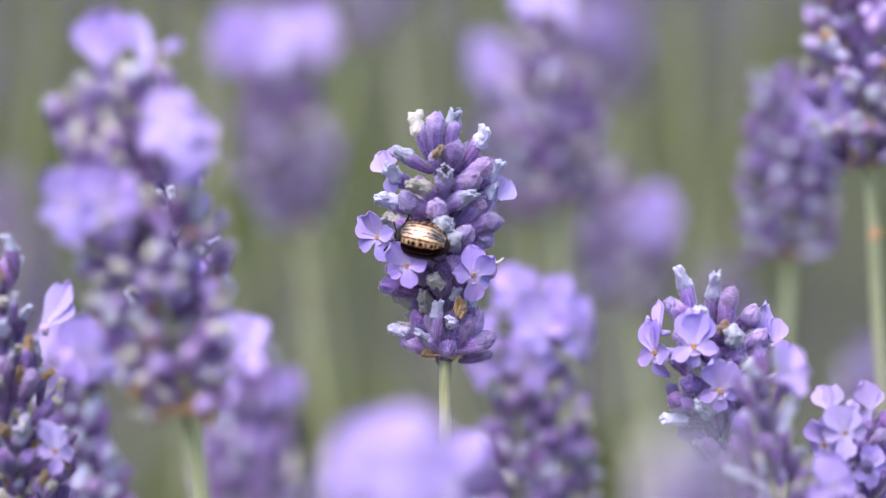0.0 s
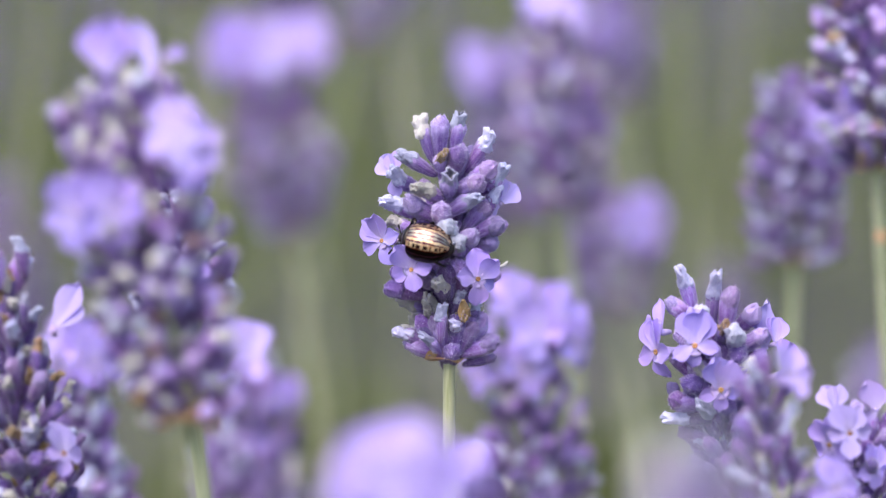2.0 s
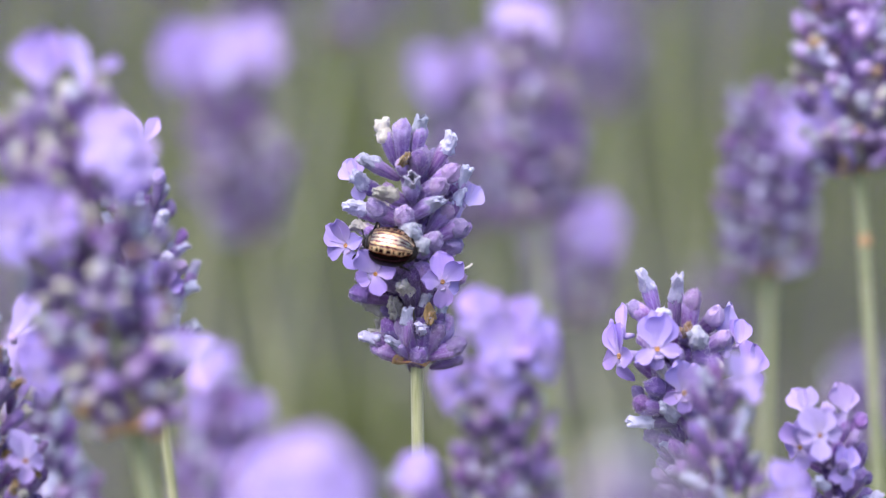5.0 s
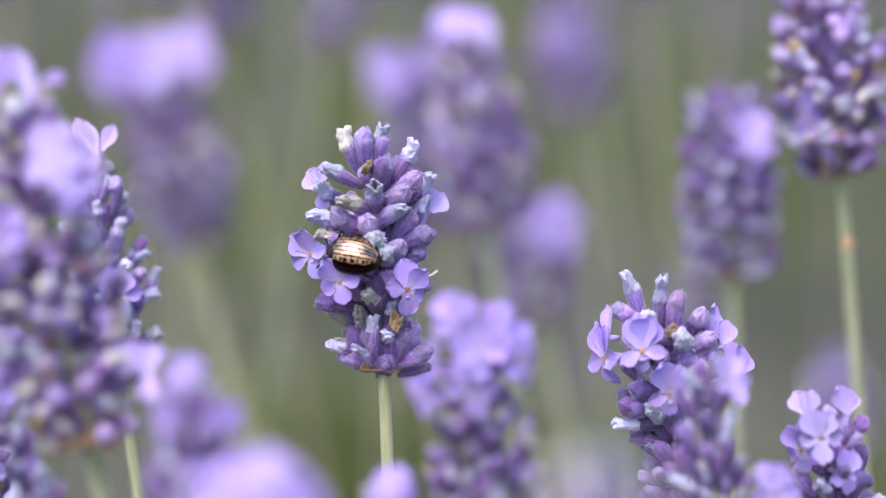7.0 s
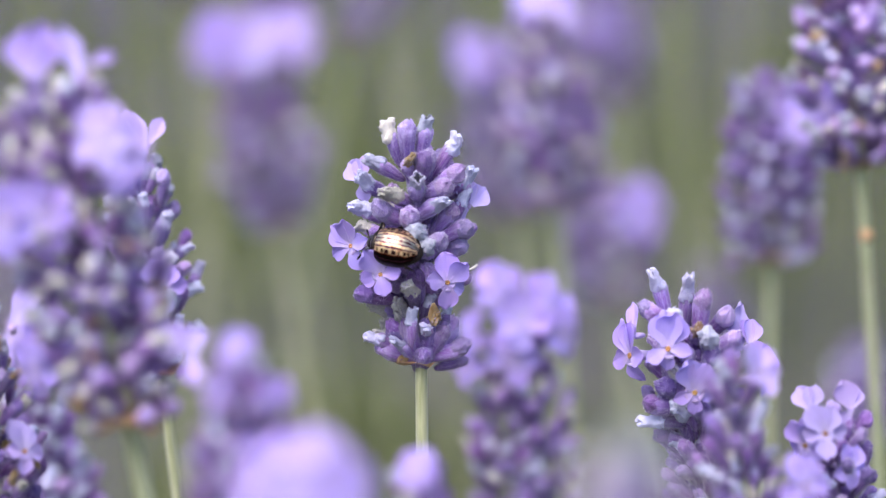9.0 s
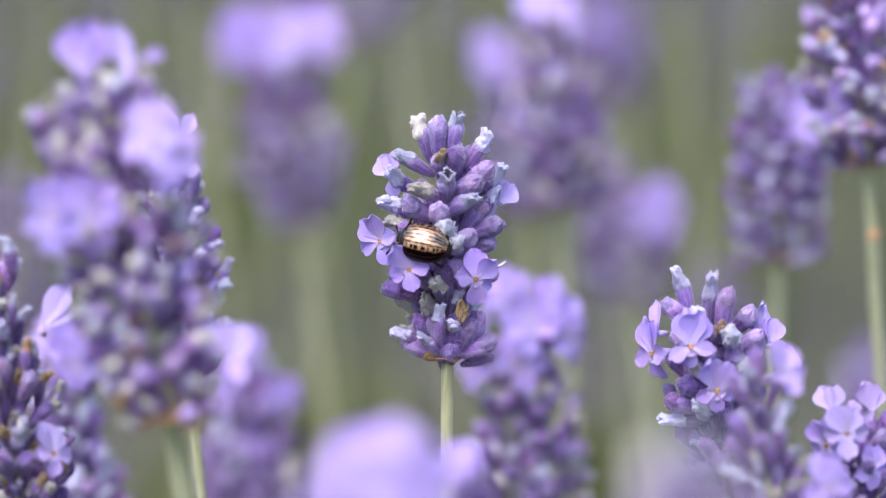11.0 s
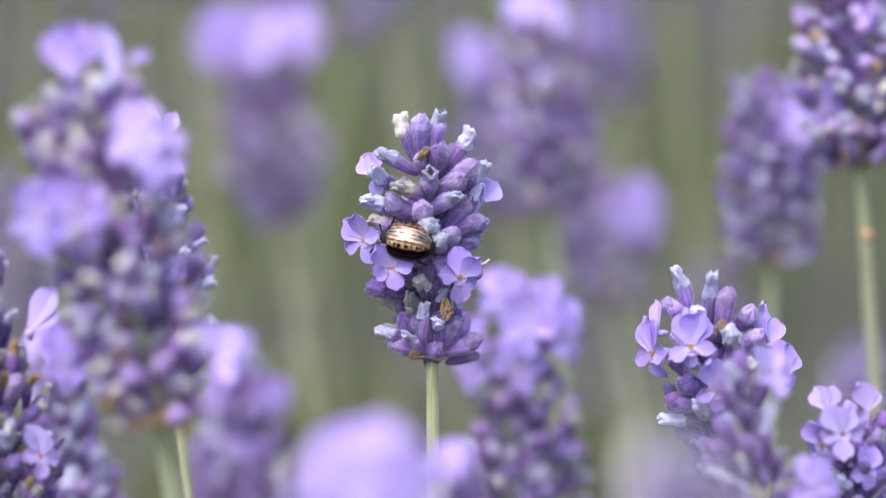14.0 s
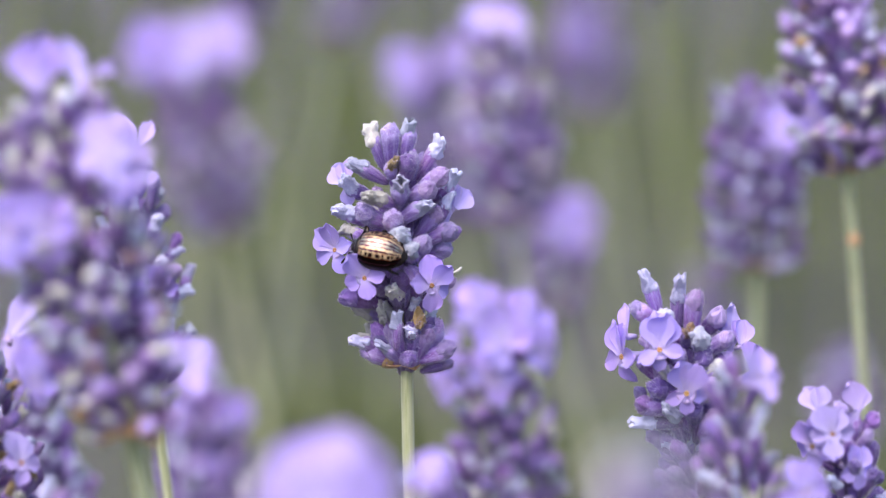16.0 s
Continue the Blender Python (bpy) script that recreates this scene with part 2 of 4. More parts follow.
    # innermost rings of the tube take the painted mouth shade
    if mouth:
        for q in me.polygons[body - 2 - segs * mouth:body]:
            if q.index != body - 2:
                q.material_index = 2
    return me


def petal_mesh(seed, wide, mat, fine):
    """One lobe of a flower, lying along +y, one unit long, cupped and softly crimped, with thickness."""
    rnd = random.Random(seed)
    nu, nv = (9, 11) if fine else (5, 6)
    curl, crimp, twist = rnd.uniform(-.26, .06), rnd.uniform(.015, .045), rnd.uniform(-.15, .15)
    cup = rnd.uniform(.02, .20)
    verts, faces = [], []
    for layer in (0, 1):
        for j in range(nv):
            t = 1 - (1 - j / (nv - 1)) ** 1.45
            u = min(1, t / .58)
            w = wide * (.34 + .66 * u * u * (3 - 2 * u)) * math.sqrt(max(0.0, 1 - (max(0, t - .58) / .425) ** 3.0))
            for i in range(nu):
                s = i / (nu - 1) * 2 - 1
                x, y = s * w * .5, t * (1 + .03 * math.sin(2 * s + seed) + .03 * math.sin(7 * s + 2 * seed)) - .10 * s * s * t
                z = cup * s * s * w + curl * t * t + twist * s * t * .5 + crimp * (math.sin(4.3 * s + seed + 3 * t) * t * (.3 + abs(s)) + .7 * math.sin(9 * s + 2 * seed) * t * t)
                verts.append((x, y, z - layer * .016))
    for j in range(nv - 1):
        for i in range(nu - 1):
            a = j * nu + i
            faces.append((a, a + 1, a + nu + 1, a + nu))
            b = a + nu * nv
            faces.append((b, b + nu, b + nu + 1, b + 1))
    rim = [i for i in range(nu)] + [j * nu + nu - 1 for j in range(1, nv)] + [(nv - 1) * nu + i for i in range(nu - 2, -1, -1)] + [j * nu for j in range(nv - 2, 0, -1)]
    edge = len(verts)
    verts += [verts[a] for a in rim] + [verts[a + nu * nv] for a in rim]
    for i in range(len(rim)):
        a, b = edge + i, edge + (i + 1) % len(rim)
        faces.append((b, a, a + len(rim), b + len(rim)))
    return mesh_of("petal", verts, faces, mat)


MESHES = {}


def shared(key, make):
    if key not in MESHES:
        MESHES[key] = make()
    return MESHES[key]


def aim(where, way, size, spin=0.0, up=None):
    """A pose at where with z along way, and with y towards up if that is given."""
    way = Vector(way).normalized()
    if up is None:
        q = way.to_track_quat("Z", "Y")
    else:
        x = Vector(up).cross(way).normalized()
        q = Matrix((x, way.cross(x), way)).transposed().to_quaternion()
    return Matrix.LocRotScale(where, q @ Euler((0, 0, spin)).to_quaternion(), (size, size, size))


# ---- the plan grid: 1568 columns and 882 rows over the field of view, d metres ahead ----
HALF = math.tan(radians(FIELD / 2))


def spot(col, row, d):
    return EYE + (CAM_POSE.to_3x3() @ Vector(((2 * col / 1568 - 1) * HALF, (882 - 2 * row) / 1568 * HALF, -1))) * d


def grain(d):
    return 2 * HALF * d / 1568


# ---- lavender ----
STEM_LENGTH = 0.20
CALYX_LENGTH = 0.0052
STALKS = {}


def add_calyx(stalk, root, tip, kind, rnd, fine, dark=False, girth=1.0):
    """One calyx from root to tip (metres, in the stalk's space), with its bud or withered flower."""
    way = Vector(tip) - Vector(root)
    reach = {"bud": 1.17, "dusk": 1.17, "lilac": 1.17, "white": 1.27, "open": 1.31}.get(kind, 1.42)
    size = way.length / reach
    n = rnd.randrange(4)
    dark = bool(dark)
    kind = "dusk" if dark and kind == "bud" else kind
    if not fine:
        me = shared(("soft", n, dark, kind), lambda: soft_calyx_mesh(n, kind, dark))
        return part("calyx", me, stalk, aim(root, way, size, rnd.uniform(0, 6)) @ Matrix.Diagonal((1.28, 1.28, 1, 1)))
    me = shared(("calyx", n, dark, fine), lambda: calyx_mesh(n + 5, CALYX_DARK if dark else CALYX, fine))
    c = part("calyx", me, stalk, aim(root, way, size, rnd.uniform(0, 6)) @ Matrix.Diagonal((girth, girth, 1, 1)))
    n = rnd.randrange(4)
    part("tip", shared(("tip", kind, n, fine), lambda: tip_mesh(n + 11, kind, fine)), c)
    return c


def soft_calyx_mesh(n, kind, dark):
    """A calyx and its tip in one plain mesh, for spikes out of focus."""
    a, b = calyx_mesh(n + 5, CALYX_DARK if dark else CALYX, False), tip_mesh(n + 11, kind, False)
    bm = bmesh.new()
    bm.from_mesh(a)
    cut = len(bm.faces)
    bm.from_mesh(b)
    bm.faces.ensure_lookup_table()
    for f in bm.faces[cut:]:
        f.material_index = 1
    me = bpy.data.meshes.new("calyx")
    bm.to_mesh(me)
    bm.free()
    me.materials.append(CALYX_DARK if dark else CALYX)
    me.materials.append(TIP["blue" if kind == "open" else kind])
    return me


def tube_mesh():
    v, f = lathe([(-1.5, .14), (-.8, .16), (-.3, .20), (-.07, .32), (.0, .40), (.012, .40), (-.015, .28), (-.10, .14), (-.25, .10)], 15)
    return mesh_of("flower", v, f, TUBE)


def slim_tube_mesh():
    v, f = lathe([(-.5, .07), (-.4, .09), (-.2, .11), (-.05, .12), (.02, .08)], 12)
    return mesh_of("flower", v, f, TUBE)


def throat_mesh():
    v, f = lathe([(-.04, .14), (.05, .15), (.07, .11), (.05, .06), (.02, .01)], 15, lambda z, a, r: (r * (1 + .06 * math.cos(5 * a)), z))
    return mesh_of("throat", v, f, THROAT)


def add_flower(stalk, where, facing, size, rnd, fine, pink=False, up=(0, 0, 1), closed=0.0, lobes=5):
    """A two-lipped flower: two broad upper lobes, three smaller lower ones, an orange throat and the tube behind."""
    mat = PETAL_PINK if pink else PETAL
    fl = part("flower", shared("tube", tube_mesh) if lobes > 4 else shared("slim_tube", slim_tube_mesh), stalk, aim(where, facing, size * .5, 0, up), "open lilac flower")
    k = .68 if fine else .3
    if lobes > 4:
        part("throat", shared("throat", throat_mesh), fl, Matrix.Diagonal((k, k, 1, 1)))
    lips = {6: ((17, 1.25, 1.0), (-18, 1.20, 1.0), (112, .78, .72), (-110, .80, .72), (180, .74, .78)), 0: ((0, 1.30, .44),), 1: ((0, 1.45, .46), (-28, 1.0, .62)), 2: ((9, 1.25, .80), (-14, 1.15, .80)), 3: ((24, 1.15, .95), (-22, 1.08, .95), (150, .86, .80)),
            5: ((20, 1.24, .92), (-22, 1.18, .92), (93, .95, .84), (-96, .98, .84), (178, 1.02, .88))}[lobes]
    for turn, length, wide in lips:
        n = rnd.randrange(5)
        me = shared(("petal", n, wide, pink, fine), lambda: petal_mesh(n * 3 + 2, wide, mat, fine))
        open_by = rnd.uniform(-20, 4) + closed if lobes < 4 else (rnd.uniform(0, 34) if abs(turn) < 40 else rnd.uniform(-26, 16)) * (.8 if fine else .4) + closed
        m = pose(0, 0, 0, 0, 0, turn + rnd.uniform(-13, 13)) @ Matrix.Translation((0, .10, .01)) @ pose(0, 0, 0, open_by)
        k = length * rnd.uniform(.88, 1.12)
        part("petal", me, fl, m @ Matrix.Diagonal((k, k, k, 1)))
    return fl


def stem_mesh(length, radius, bend, spike):
    prof = [(-.02, radius * 1.25), (length * .15, radius * 1.2), (length * .3, radius * 1.1), (length * .6, radius), (length * .85, radius * .95), (length + .004, radius * .9), (length + spike * .75, radius * .6)]
    v, f = lathe(prof, 12, lambda z, a, r: (r * (1 + .10 * math.cos(4 * a)), z))
    v = [(x - math.tan(radians(bend)) * max(0, length - z), y, z) for x, y, z in v]
    return mesh_of("stem", v, f, STEM)


def bract_mesh():
    v, f = [], []
    for j in range(5):
        t = j / 4
        w = .5 * math.sin(math.pi * (.12 + .86 * t)) + .02
        for s in (-1, 0, 1):
            v.append((s * w, t, .18 * s * s + .25 * t * t))
    for s in range(len(v)):
        x, y, z = v[s]
        v.append((x, y, z - .05))
    n = 15
    for j in range(4):
        for i in range(2):
            a = j * 3 + i
            f.append((a, a + 1, a + 4, a + 3))
            f.append((a + n, a + 3 + n, a + 4 + n, a + 1 + n))
    rim = [0, 1, 2, 5, 8, 11, 14, 13, 12, 9, 6, 3]
    for a, b in zip(rim, rim[1:] + rim[:1]):
        f.append((b, a, a + n, b + n))
    return mesh_of("bract", v, f, BRACT)


def stalk(key, base, top, d, label, stem_mm=1.3, bend=0.0):
    """A stalk that stands with its lowest whorl at the grid spot base and its tip at top, d metres ahead."""
    k = grain(d)
    lean = math.degrees(math.atan2(top[0] - base[0], base[1] - top[1]))
    length = math.hypot(top[0] - base[0], top[1] - base[1]) * k
    axis = Vector((math.sin(radians(lean)), 0, math.cos(radians(lean))))
    foot = spot(base[0], base[1], d) - axis * STEM_LENGTH
    ob = new("lavender_stalk")
    ob.empty_display_size = 0.01
    tagged(ob, label, "lavender", "lavender stalks in bloom")
    ob.matrix_basis = pose(*foot, 0, lean, 0)
    part("stem", stem_mesh(STEM_LENGTH, stem_mm / 2000, bend, length), ob)
    STALKS[key] = dict(ob=ob, d=d, k=k, lean=lean, length=length, base=spot(base[0], base[1], d), inv=ob.matrix_basis.inverted())
    return ob


def local(key, col, row, ahead=0.0):
    """The grid spot in the stalk's space, ahead metres nearer than its axis."""
    s = STALKS[key]
    ray = spot(col, row, s["d"]) - EYE
    p = EYE + ray * ((s["base"].y - ahead - EYE.y) / ray.y)
    return s["inv"] @ p


def whorls(key, width, rnd, fine=False, kinds=("bud", "blue", "pale", "white"), weights=(6, 3, 1, 1), front=True, gap=(), dark=0.6, step=0.0030, upto=1.0, bract=.0034, taper=.42, foot=.86, rise=32, scale=.9, tight=.0021):
    """Whorl on whorl of calyces up the spike. width: how wide the spike is in grid columns."""
    s = STALKS[key]
    radius, length = width * .5 * s["k"], s["length"]
    n = max(2, int(round(length / step)))
    for i in range(n):
        t = i / (n - 1)
        if t > upto:
            break
        z = STEM_LENGTH + length * t * .90
        if i in gap:
            continue
        reach = radius * (foot + (1.14 - foot) * math.sin(math.pi * min(1, t * 1.25)) - taper * t * t)
        up = radians(rise + (72 - rise) * t ** 1.4)
        spin = rnd.uniform(0, 6.28)
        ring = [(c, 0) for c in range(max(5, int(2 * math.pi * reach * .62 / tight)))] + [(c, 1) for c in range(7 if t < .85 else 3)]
        for c, inner in ring:
            count = sum(1 for q in ring if q[1] == inner)
            a = spin + 2 * math.pi * c / count + rnd.uniform(-.4, .4)
            out = Vector((math.cos(a), math.sin(a), 0))
            if not front and out.y < -.15:
                continue
            e = up + rnd.uniform(-.42, .42) + .45 * inner
            size = CALYX_LENGTH * scale * rnd.uniform(.82, 1.18) * (1 - .15 * inner)
            start = max(.0007, reach * rnd.uniform(.80, 1.10) - size * math.cos(e)) if not inner else .0007
            root = out * start + Vector((0, 0, z + rnd.uniform(-.0017, .0017)))
            way = out * math.cos(e) + Vector((0, 0, math.sin(e)))
            # inner calyces always get the dark copy: painted shade inside the spike
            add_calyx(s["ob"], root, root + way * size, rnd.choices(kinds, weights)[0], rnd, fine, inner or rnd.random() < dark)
    for c in range(5):
        a = 2 * math.pi * c / 5 + rnd.uniform(-.4, .4)
        out = Vector((math.cos(a), math.sin(a), -.55))
        part("bract", shared("bract", bract_mesh), s["ob"], aim((0, 0, STEM_LENGTH - .0004), Vector((out.x * .4, out.y * .4, 1)), bract, 0, out), "papery orange bract")


def flowers(key, rows, rnd, fine=False):
    """Rows: column, row, millimetres ahead of the axis, size in mm, heading (0 faces the lens, 90 to +x), climb, pink, then if need be
    how far it is closed, its lean, and how many of its lobes show."""
    s = STALKS[key]
    for col, row, ahead, size, head, climb, pink, *shut in rows:
        h, c = radians(head), radians(climb)
        facing = Vector((math.sin(h) * math.cos(c), -math.cos(h) * math.cos(c), math.sin(c)))
        add_flower(s["ob"], local(key, col, row, ahead / 1000), facing, size / 1000, rnd, fine, bool(pink), up=(math.sin(radians(shut[1])), 0, math.cos(radians(shut[1]))) if len(shut) > 1 else (0, 0, 1), closed=shut[0] if shut else 0, lobes=shut[2] if len(shut) > 2 else 5)


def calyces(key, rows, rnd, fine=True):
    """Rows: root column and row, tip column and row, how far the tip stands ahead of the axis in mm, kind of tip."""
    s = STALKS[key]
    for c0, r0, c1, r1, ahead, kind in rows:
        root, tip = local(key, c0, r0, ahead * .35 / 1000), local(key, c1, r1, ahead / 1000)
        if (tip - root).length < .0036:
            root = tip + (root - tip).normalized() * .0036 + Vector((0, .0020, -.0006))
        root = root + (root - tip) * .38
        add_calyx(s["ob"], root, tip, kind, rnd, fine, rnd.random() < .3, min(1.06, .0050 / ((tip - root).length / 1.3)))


# ---- the sharp spike ----
rnd = random.Random(4)
stalk("A", (787, 619), (797, 235), 0.310, "violet lavender spike with a bronze beetle on it", 1.5, -1.4)
whorls("A", 190, rnd, True, front=False, gap=(1,), step=.0036, upto=.95, bract=.0026)
whorls("A", 112, rnd, True, kinds=("bud", "blue"), weights=(9, 1), gap=(0,), step=.0034, dark=.4, upto=.9, bract=.0022, rise=62)
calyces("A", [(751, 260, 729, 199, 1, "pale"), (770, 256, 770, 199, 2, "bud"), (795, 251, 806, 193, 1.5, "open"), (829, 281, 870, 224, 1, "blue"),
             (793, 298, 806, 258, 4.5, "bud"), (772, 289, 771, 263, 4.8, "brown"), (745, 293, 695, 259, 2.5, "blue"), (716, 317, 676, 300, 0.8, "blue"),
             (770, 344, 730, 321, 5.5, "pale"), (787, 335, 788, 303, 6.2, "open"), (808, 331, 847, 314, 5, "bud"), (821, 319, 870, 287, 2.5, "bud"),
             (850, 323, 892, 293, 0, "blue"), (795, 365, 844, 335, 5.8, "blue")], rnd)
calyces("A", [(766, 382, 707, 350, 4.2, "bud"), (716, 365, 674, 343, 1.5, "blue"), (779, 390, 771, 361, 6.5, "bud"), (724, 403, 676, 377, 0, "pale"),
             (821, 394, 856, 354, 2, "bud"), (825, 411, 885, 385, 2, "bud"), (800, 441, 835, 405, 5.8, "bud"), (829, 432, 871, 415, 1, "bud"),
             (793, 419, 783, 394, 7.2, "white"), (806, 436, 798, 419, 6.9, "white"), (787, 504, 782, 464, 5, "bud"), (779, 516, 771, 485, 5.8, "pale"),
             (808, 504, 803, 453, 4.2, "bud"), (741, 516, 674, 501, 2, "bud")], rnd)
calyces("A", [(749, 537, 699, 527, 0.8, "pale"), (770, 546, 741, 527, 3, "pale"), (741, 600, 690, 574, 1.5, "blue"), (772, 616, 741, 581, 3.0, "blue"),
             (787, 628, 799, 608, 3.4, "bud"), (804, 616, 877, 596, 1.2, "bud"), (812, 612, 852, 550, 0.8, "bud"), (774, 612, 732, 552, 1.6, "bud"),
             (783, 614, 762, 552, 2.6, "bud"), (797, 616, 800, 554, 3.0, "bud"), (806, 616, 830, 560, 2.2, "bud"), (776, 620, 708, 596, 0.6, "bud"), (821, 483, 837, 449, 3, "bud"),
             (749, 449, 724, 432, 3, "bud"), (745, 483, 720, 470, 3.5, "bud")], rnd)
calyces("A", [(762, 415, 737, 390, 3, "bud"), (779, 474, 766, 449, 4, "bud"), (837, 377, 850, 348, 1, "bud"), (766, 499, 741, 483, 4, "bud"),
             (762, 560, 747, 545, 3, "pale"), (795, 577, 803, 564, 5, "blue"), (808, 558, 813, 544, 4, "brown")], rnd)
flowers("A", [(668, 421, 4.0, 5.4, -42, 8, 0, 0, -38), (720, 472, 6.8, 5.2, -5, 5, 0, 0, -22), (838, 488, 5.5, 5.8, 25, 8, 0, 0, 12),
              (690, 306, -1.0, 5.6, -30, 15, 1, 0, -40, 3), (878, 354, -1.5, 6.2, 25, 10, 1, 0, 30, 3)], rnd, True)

# ---- its neighbours in or near the plane of focus ----
rnd = random.Random(8)
stalk("L", (1290, 890), (1247, 520), 0.308, "violet lavender spike with several open lilac flowers")
whorls("L", 165, rnd, True, kinds=("bud",), weights=(1,), front=False, upto=.86)
whorls("L", 100, rnd, True, kinds=("bud", "blue"), weights=(5, 1), step=.0030, dark=.7, upto=.8, rise=45)
calyces("L", [(1221, 536, 1201, 469, 1, "blue"), (1258, 562, 1264, 476, 2.5, "blue"), (1282, 578, 1294, 509, 2.5, "bud"), (1218, 562, 1177, 535, 2, "bud"),
             (1245, 578, 1233, 546, 4.5, "white"), (1309, 578, 1342, 549, 2, "lilac"), (1303, 621, 1299, 585, 5.8, "white"), (1277, 600, 1278, 570, 4.8, "brown"),
             (1256, 663, 1219, 642, 5, "pale"), (1240, 717, 1181, 711, 3, "bud"), (1271, 738, 1232, 722, 5, "blue"), (1245, 743, 1170, 738, 2, "blue"),
             (1309, 663, 1330, 637, 5.2, "pale"), (1293, 695, 1325, 674, 5, "bud")], rnd)
calyces("L", [(1256, 616, 1192, 594, 2.5, "bud"), (1314, 616, 1357, 589, 2.5, "bud"), (1266, 642, 1256, 616, 4.2, "bud"), (1293, 653, 1309, 616, 4.5, "bud"),
             (1261, 695, 1208, 674, 3.5, "bud"), (1287, 738, 1282, 706, 5, "bud"), (1303, 759, 1330, 727, 5, "bud")], rnd)
flowers("L", [(1228, 614, 6.0, 6.4, -5, 20, 0, 0, 4, 6), (1274, 692, 6.5, 6.2, 5, 8, 0, 0, 8, 6), (1160, 625, 2.0, 7.0, -62, 10, 0, 0, -15), (1170, 590, 2.5, 7.0, -40, 10, 0, 0, -20, 0),
              (1350, 625, 1.5, 9.0, 20, 8, 1, 0, 16, 0), (1370, 610, 2.0, 5.4, 30, 20, 0, 0, 30, 2), (1396, 662, 3.0, 6.0, 50, 15, 0, 0, 30, 6), (1352, 600, 1.0, 4.6, 30, 30, 1, 0, 20, 2)], rnd, True)

rnd = random.Random(15)
stalk("C", (328, 634), (294, 250), 0.322, "violet lavender spike half hidden behind a taller one")
whorls("C", 162, rnd, True, kinds=("bud", "blue", "pale", "white"), weights=(4, 4, 2, 3), dark=.3)
flowers("C", [(337, 498, 5.0, 5.6, 15, 5, 0), (300, 256, 1.0, 8.6, 10, 10, 1, 0, -14, 0), (306, 256, 1.4, 9.2, 15, 10, 1, 0, 6, 0), (312, 244, 1.0, 7.4, 25, 15, 1, 0, 50, 0)], rnd, True)

rnd = random.Random(16)
stalk("D", (55, 1010), (0, 440), 0.296, "lavender spike with withered brown calyces and few flowers")
whorls("D", 185, rnd, True, kinds=("bud", "blue", "pale", "brown"), weights=(5, 3, 2, 3), dark=.65)
flowers("D", [(97, 800, 4.0, 5.4, 50, 20, 1, 0, 15), (78, 580, 1.5, 8.8, 8, 28, 1, 0, 24, 1)], rnd, True)

rnd = random.Random(17)
stalk("N", (1535, 1010), (1508, 730), 0.300, "lavender spike with pale lilac flowers opening at its tip")
whorls("N", 165, rnd, True, upto=.8)
flowers("N", [(1470, 725, 1.0, 5.6, -14, 12, 1, 0, -8, 3), (1543, 725, 1.0, 5.6, 12, 12, 1, 0, 10, 3), (1496, 767, 5.5, 5.2, 5, 16, 1), (1460, 788, 2.0, 5.4, -40, 0, 0), (1540, 830, 4, 4.4, 30, 0, 0)], rnd, True)

rnd = random.Random(18)
stalk("M", (1400, 1110), (1335, 670), 0.278, "bluish grey-tipped lavender spike")
whorls("M", 190, rnd, True, kinds=("bud", "blue", "pale", "white"), weights=(5, 4, 2, 1), dark=.95, scale=.82)
flowers("M", [(1402, 660, 2.0, 5.4, 40, 20, 1), (1475, 862, 4.0, 5.9, 25, 10, 0)], rnd)

# ---- the tall spike in front of the plane of focus ----
rnd = random.Random(21)
stalk("B", (330, 706), (200, 125), 0.262, "tall leaning lavender spike with pale open flowers", 1.9, 4.5)
whorls("B", 234, rnd, kinds=("bud", "blue", "pale", "white", "brown"), weights=(8, 1, 7, 3, 1), dark=.15, rise=24, scale=.74, step=.0025, tight=.0017, bract=.0044, taper=-.06, foot=.84)
flowers("B", [(186, 118, 1.5, 9.6, -5, 8, 0, 0, -4, 2), (264, 118, 0.5, 9.4, 10, 12, 1, 0, 4, 0), (278, 90, 0.5, 4.6, 20, 20, 1, 0, 80, 0), (302, 228, 6.5, 6.4, -5, 30, 1, 0, -6), (336, 252, 6.0, 6.0, 15, 30, 1, 0, 30), (318, 286, 6.0, 4.8, 10, 25, 1, 0, 150, 3),
               (122, 368, 5.5, 6.8, -20, 15, 0), (192, 366, 7.0, 6.8, 5, 10, 0), (448, 612, 4.0, 6.8, 20, 35, 1, 0, 0, 3), (425, 600, 4.5, 6.0, 0, 30, 1, 0, -20, 2), (165, 630, 2.0, 5.8, -40, 5, 0)], rnd)

# ---- spikes in the soft foreground ----
rnd = random.Random(23)
stalk("P", (700, 1290), (700, 840), 0.214, "pale lilac lavender head crowned with open flowers")
whorls("P", 230, rnd)
flowers("P", [(622, 815, 3, 4.9, -25, 35, 1), (668, 785, 3, 4.9, -8, 55, 0), (742, 776, 3, 5.2, 12, 50, 1), (786, 830, 3, 4.8, 35, 25, 0), (690, 850, 6, 5.6, 0, 25, 1), (606, 870, 3, 5.0, -40, 15, 0), (750, 865, 5, 5.0, 15, 15, 1)], rnd)
stalk("P2", (850, 1200), (836, 830), 0.256, "lavender head with one lilac flower on top")
whorls("P2", 130, rnd)
flowers("P2", [(830, 805, 2, 4.4, 0, 35, 0)], rnd)
stalk("Q", (1255, 1330), (1205, 850), 0.172, "grey withered lavender head on a green stem")
whorls("Q", 330, rnd, kinds=("blue", "pale", "white"), weights=(4, 5, 3), dark=.0)

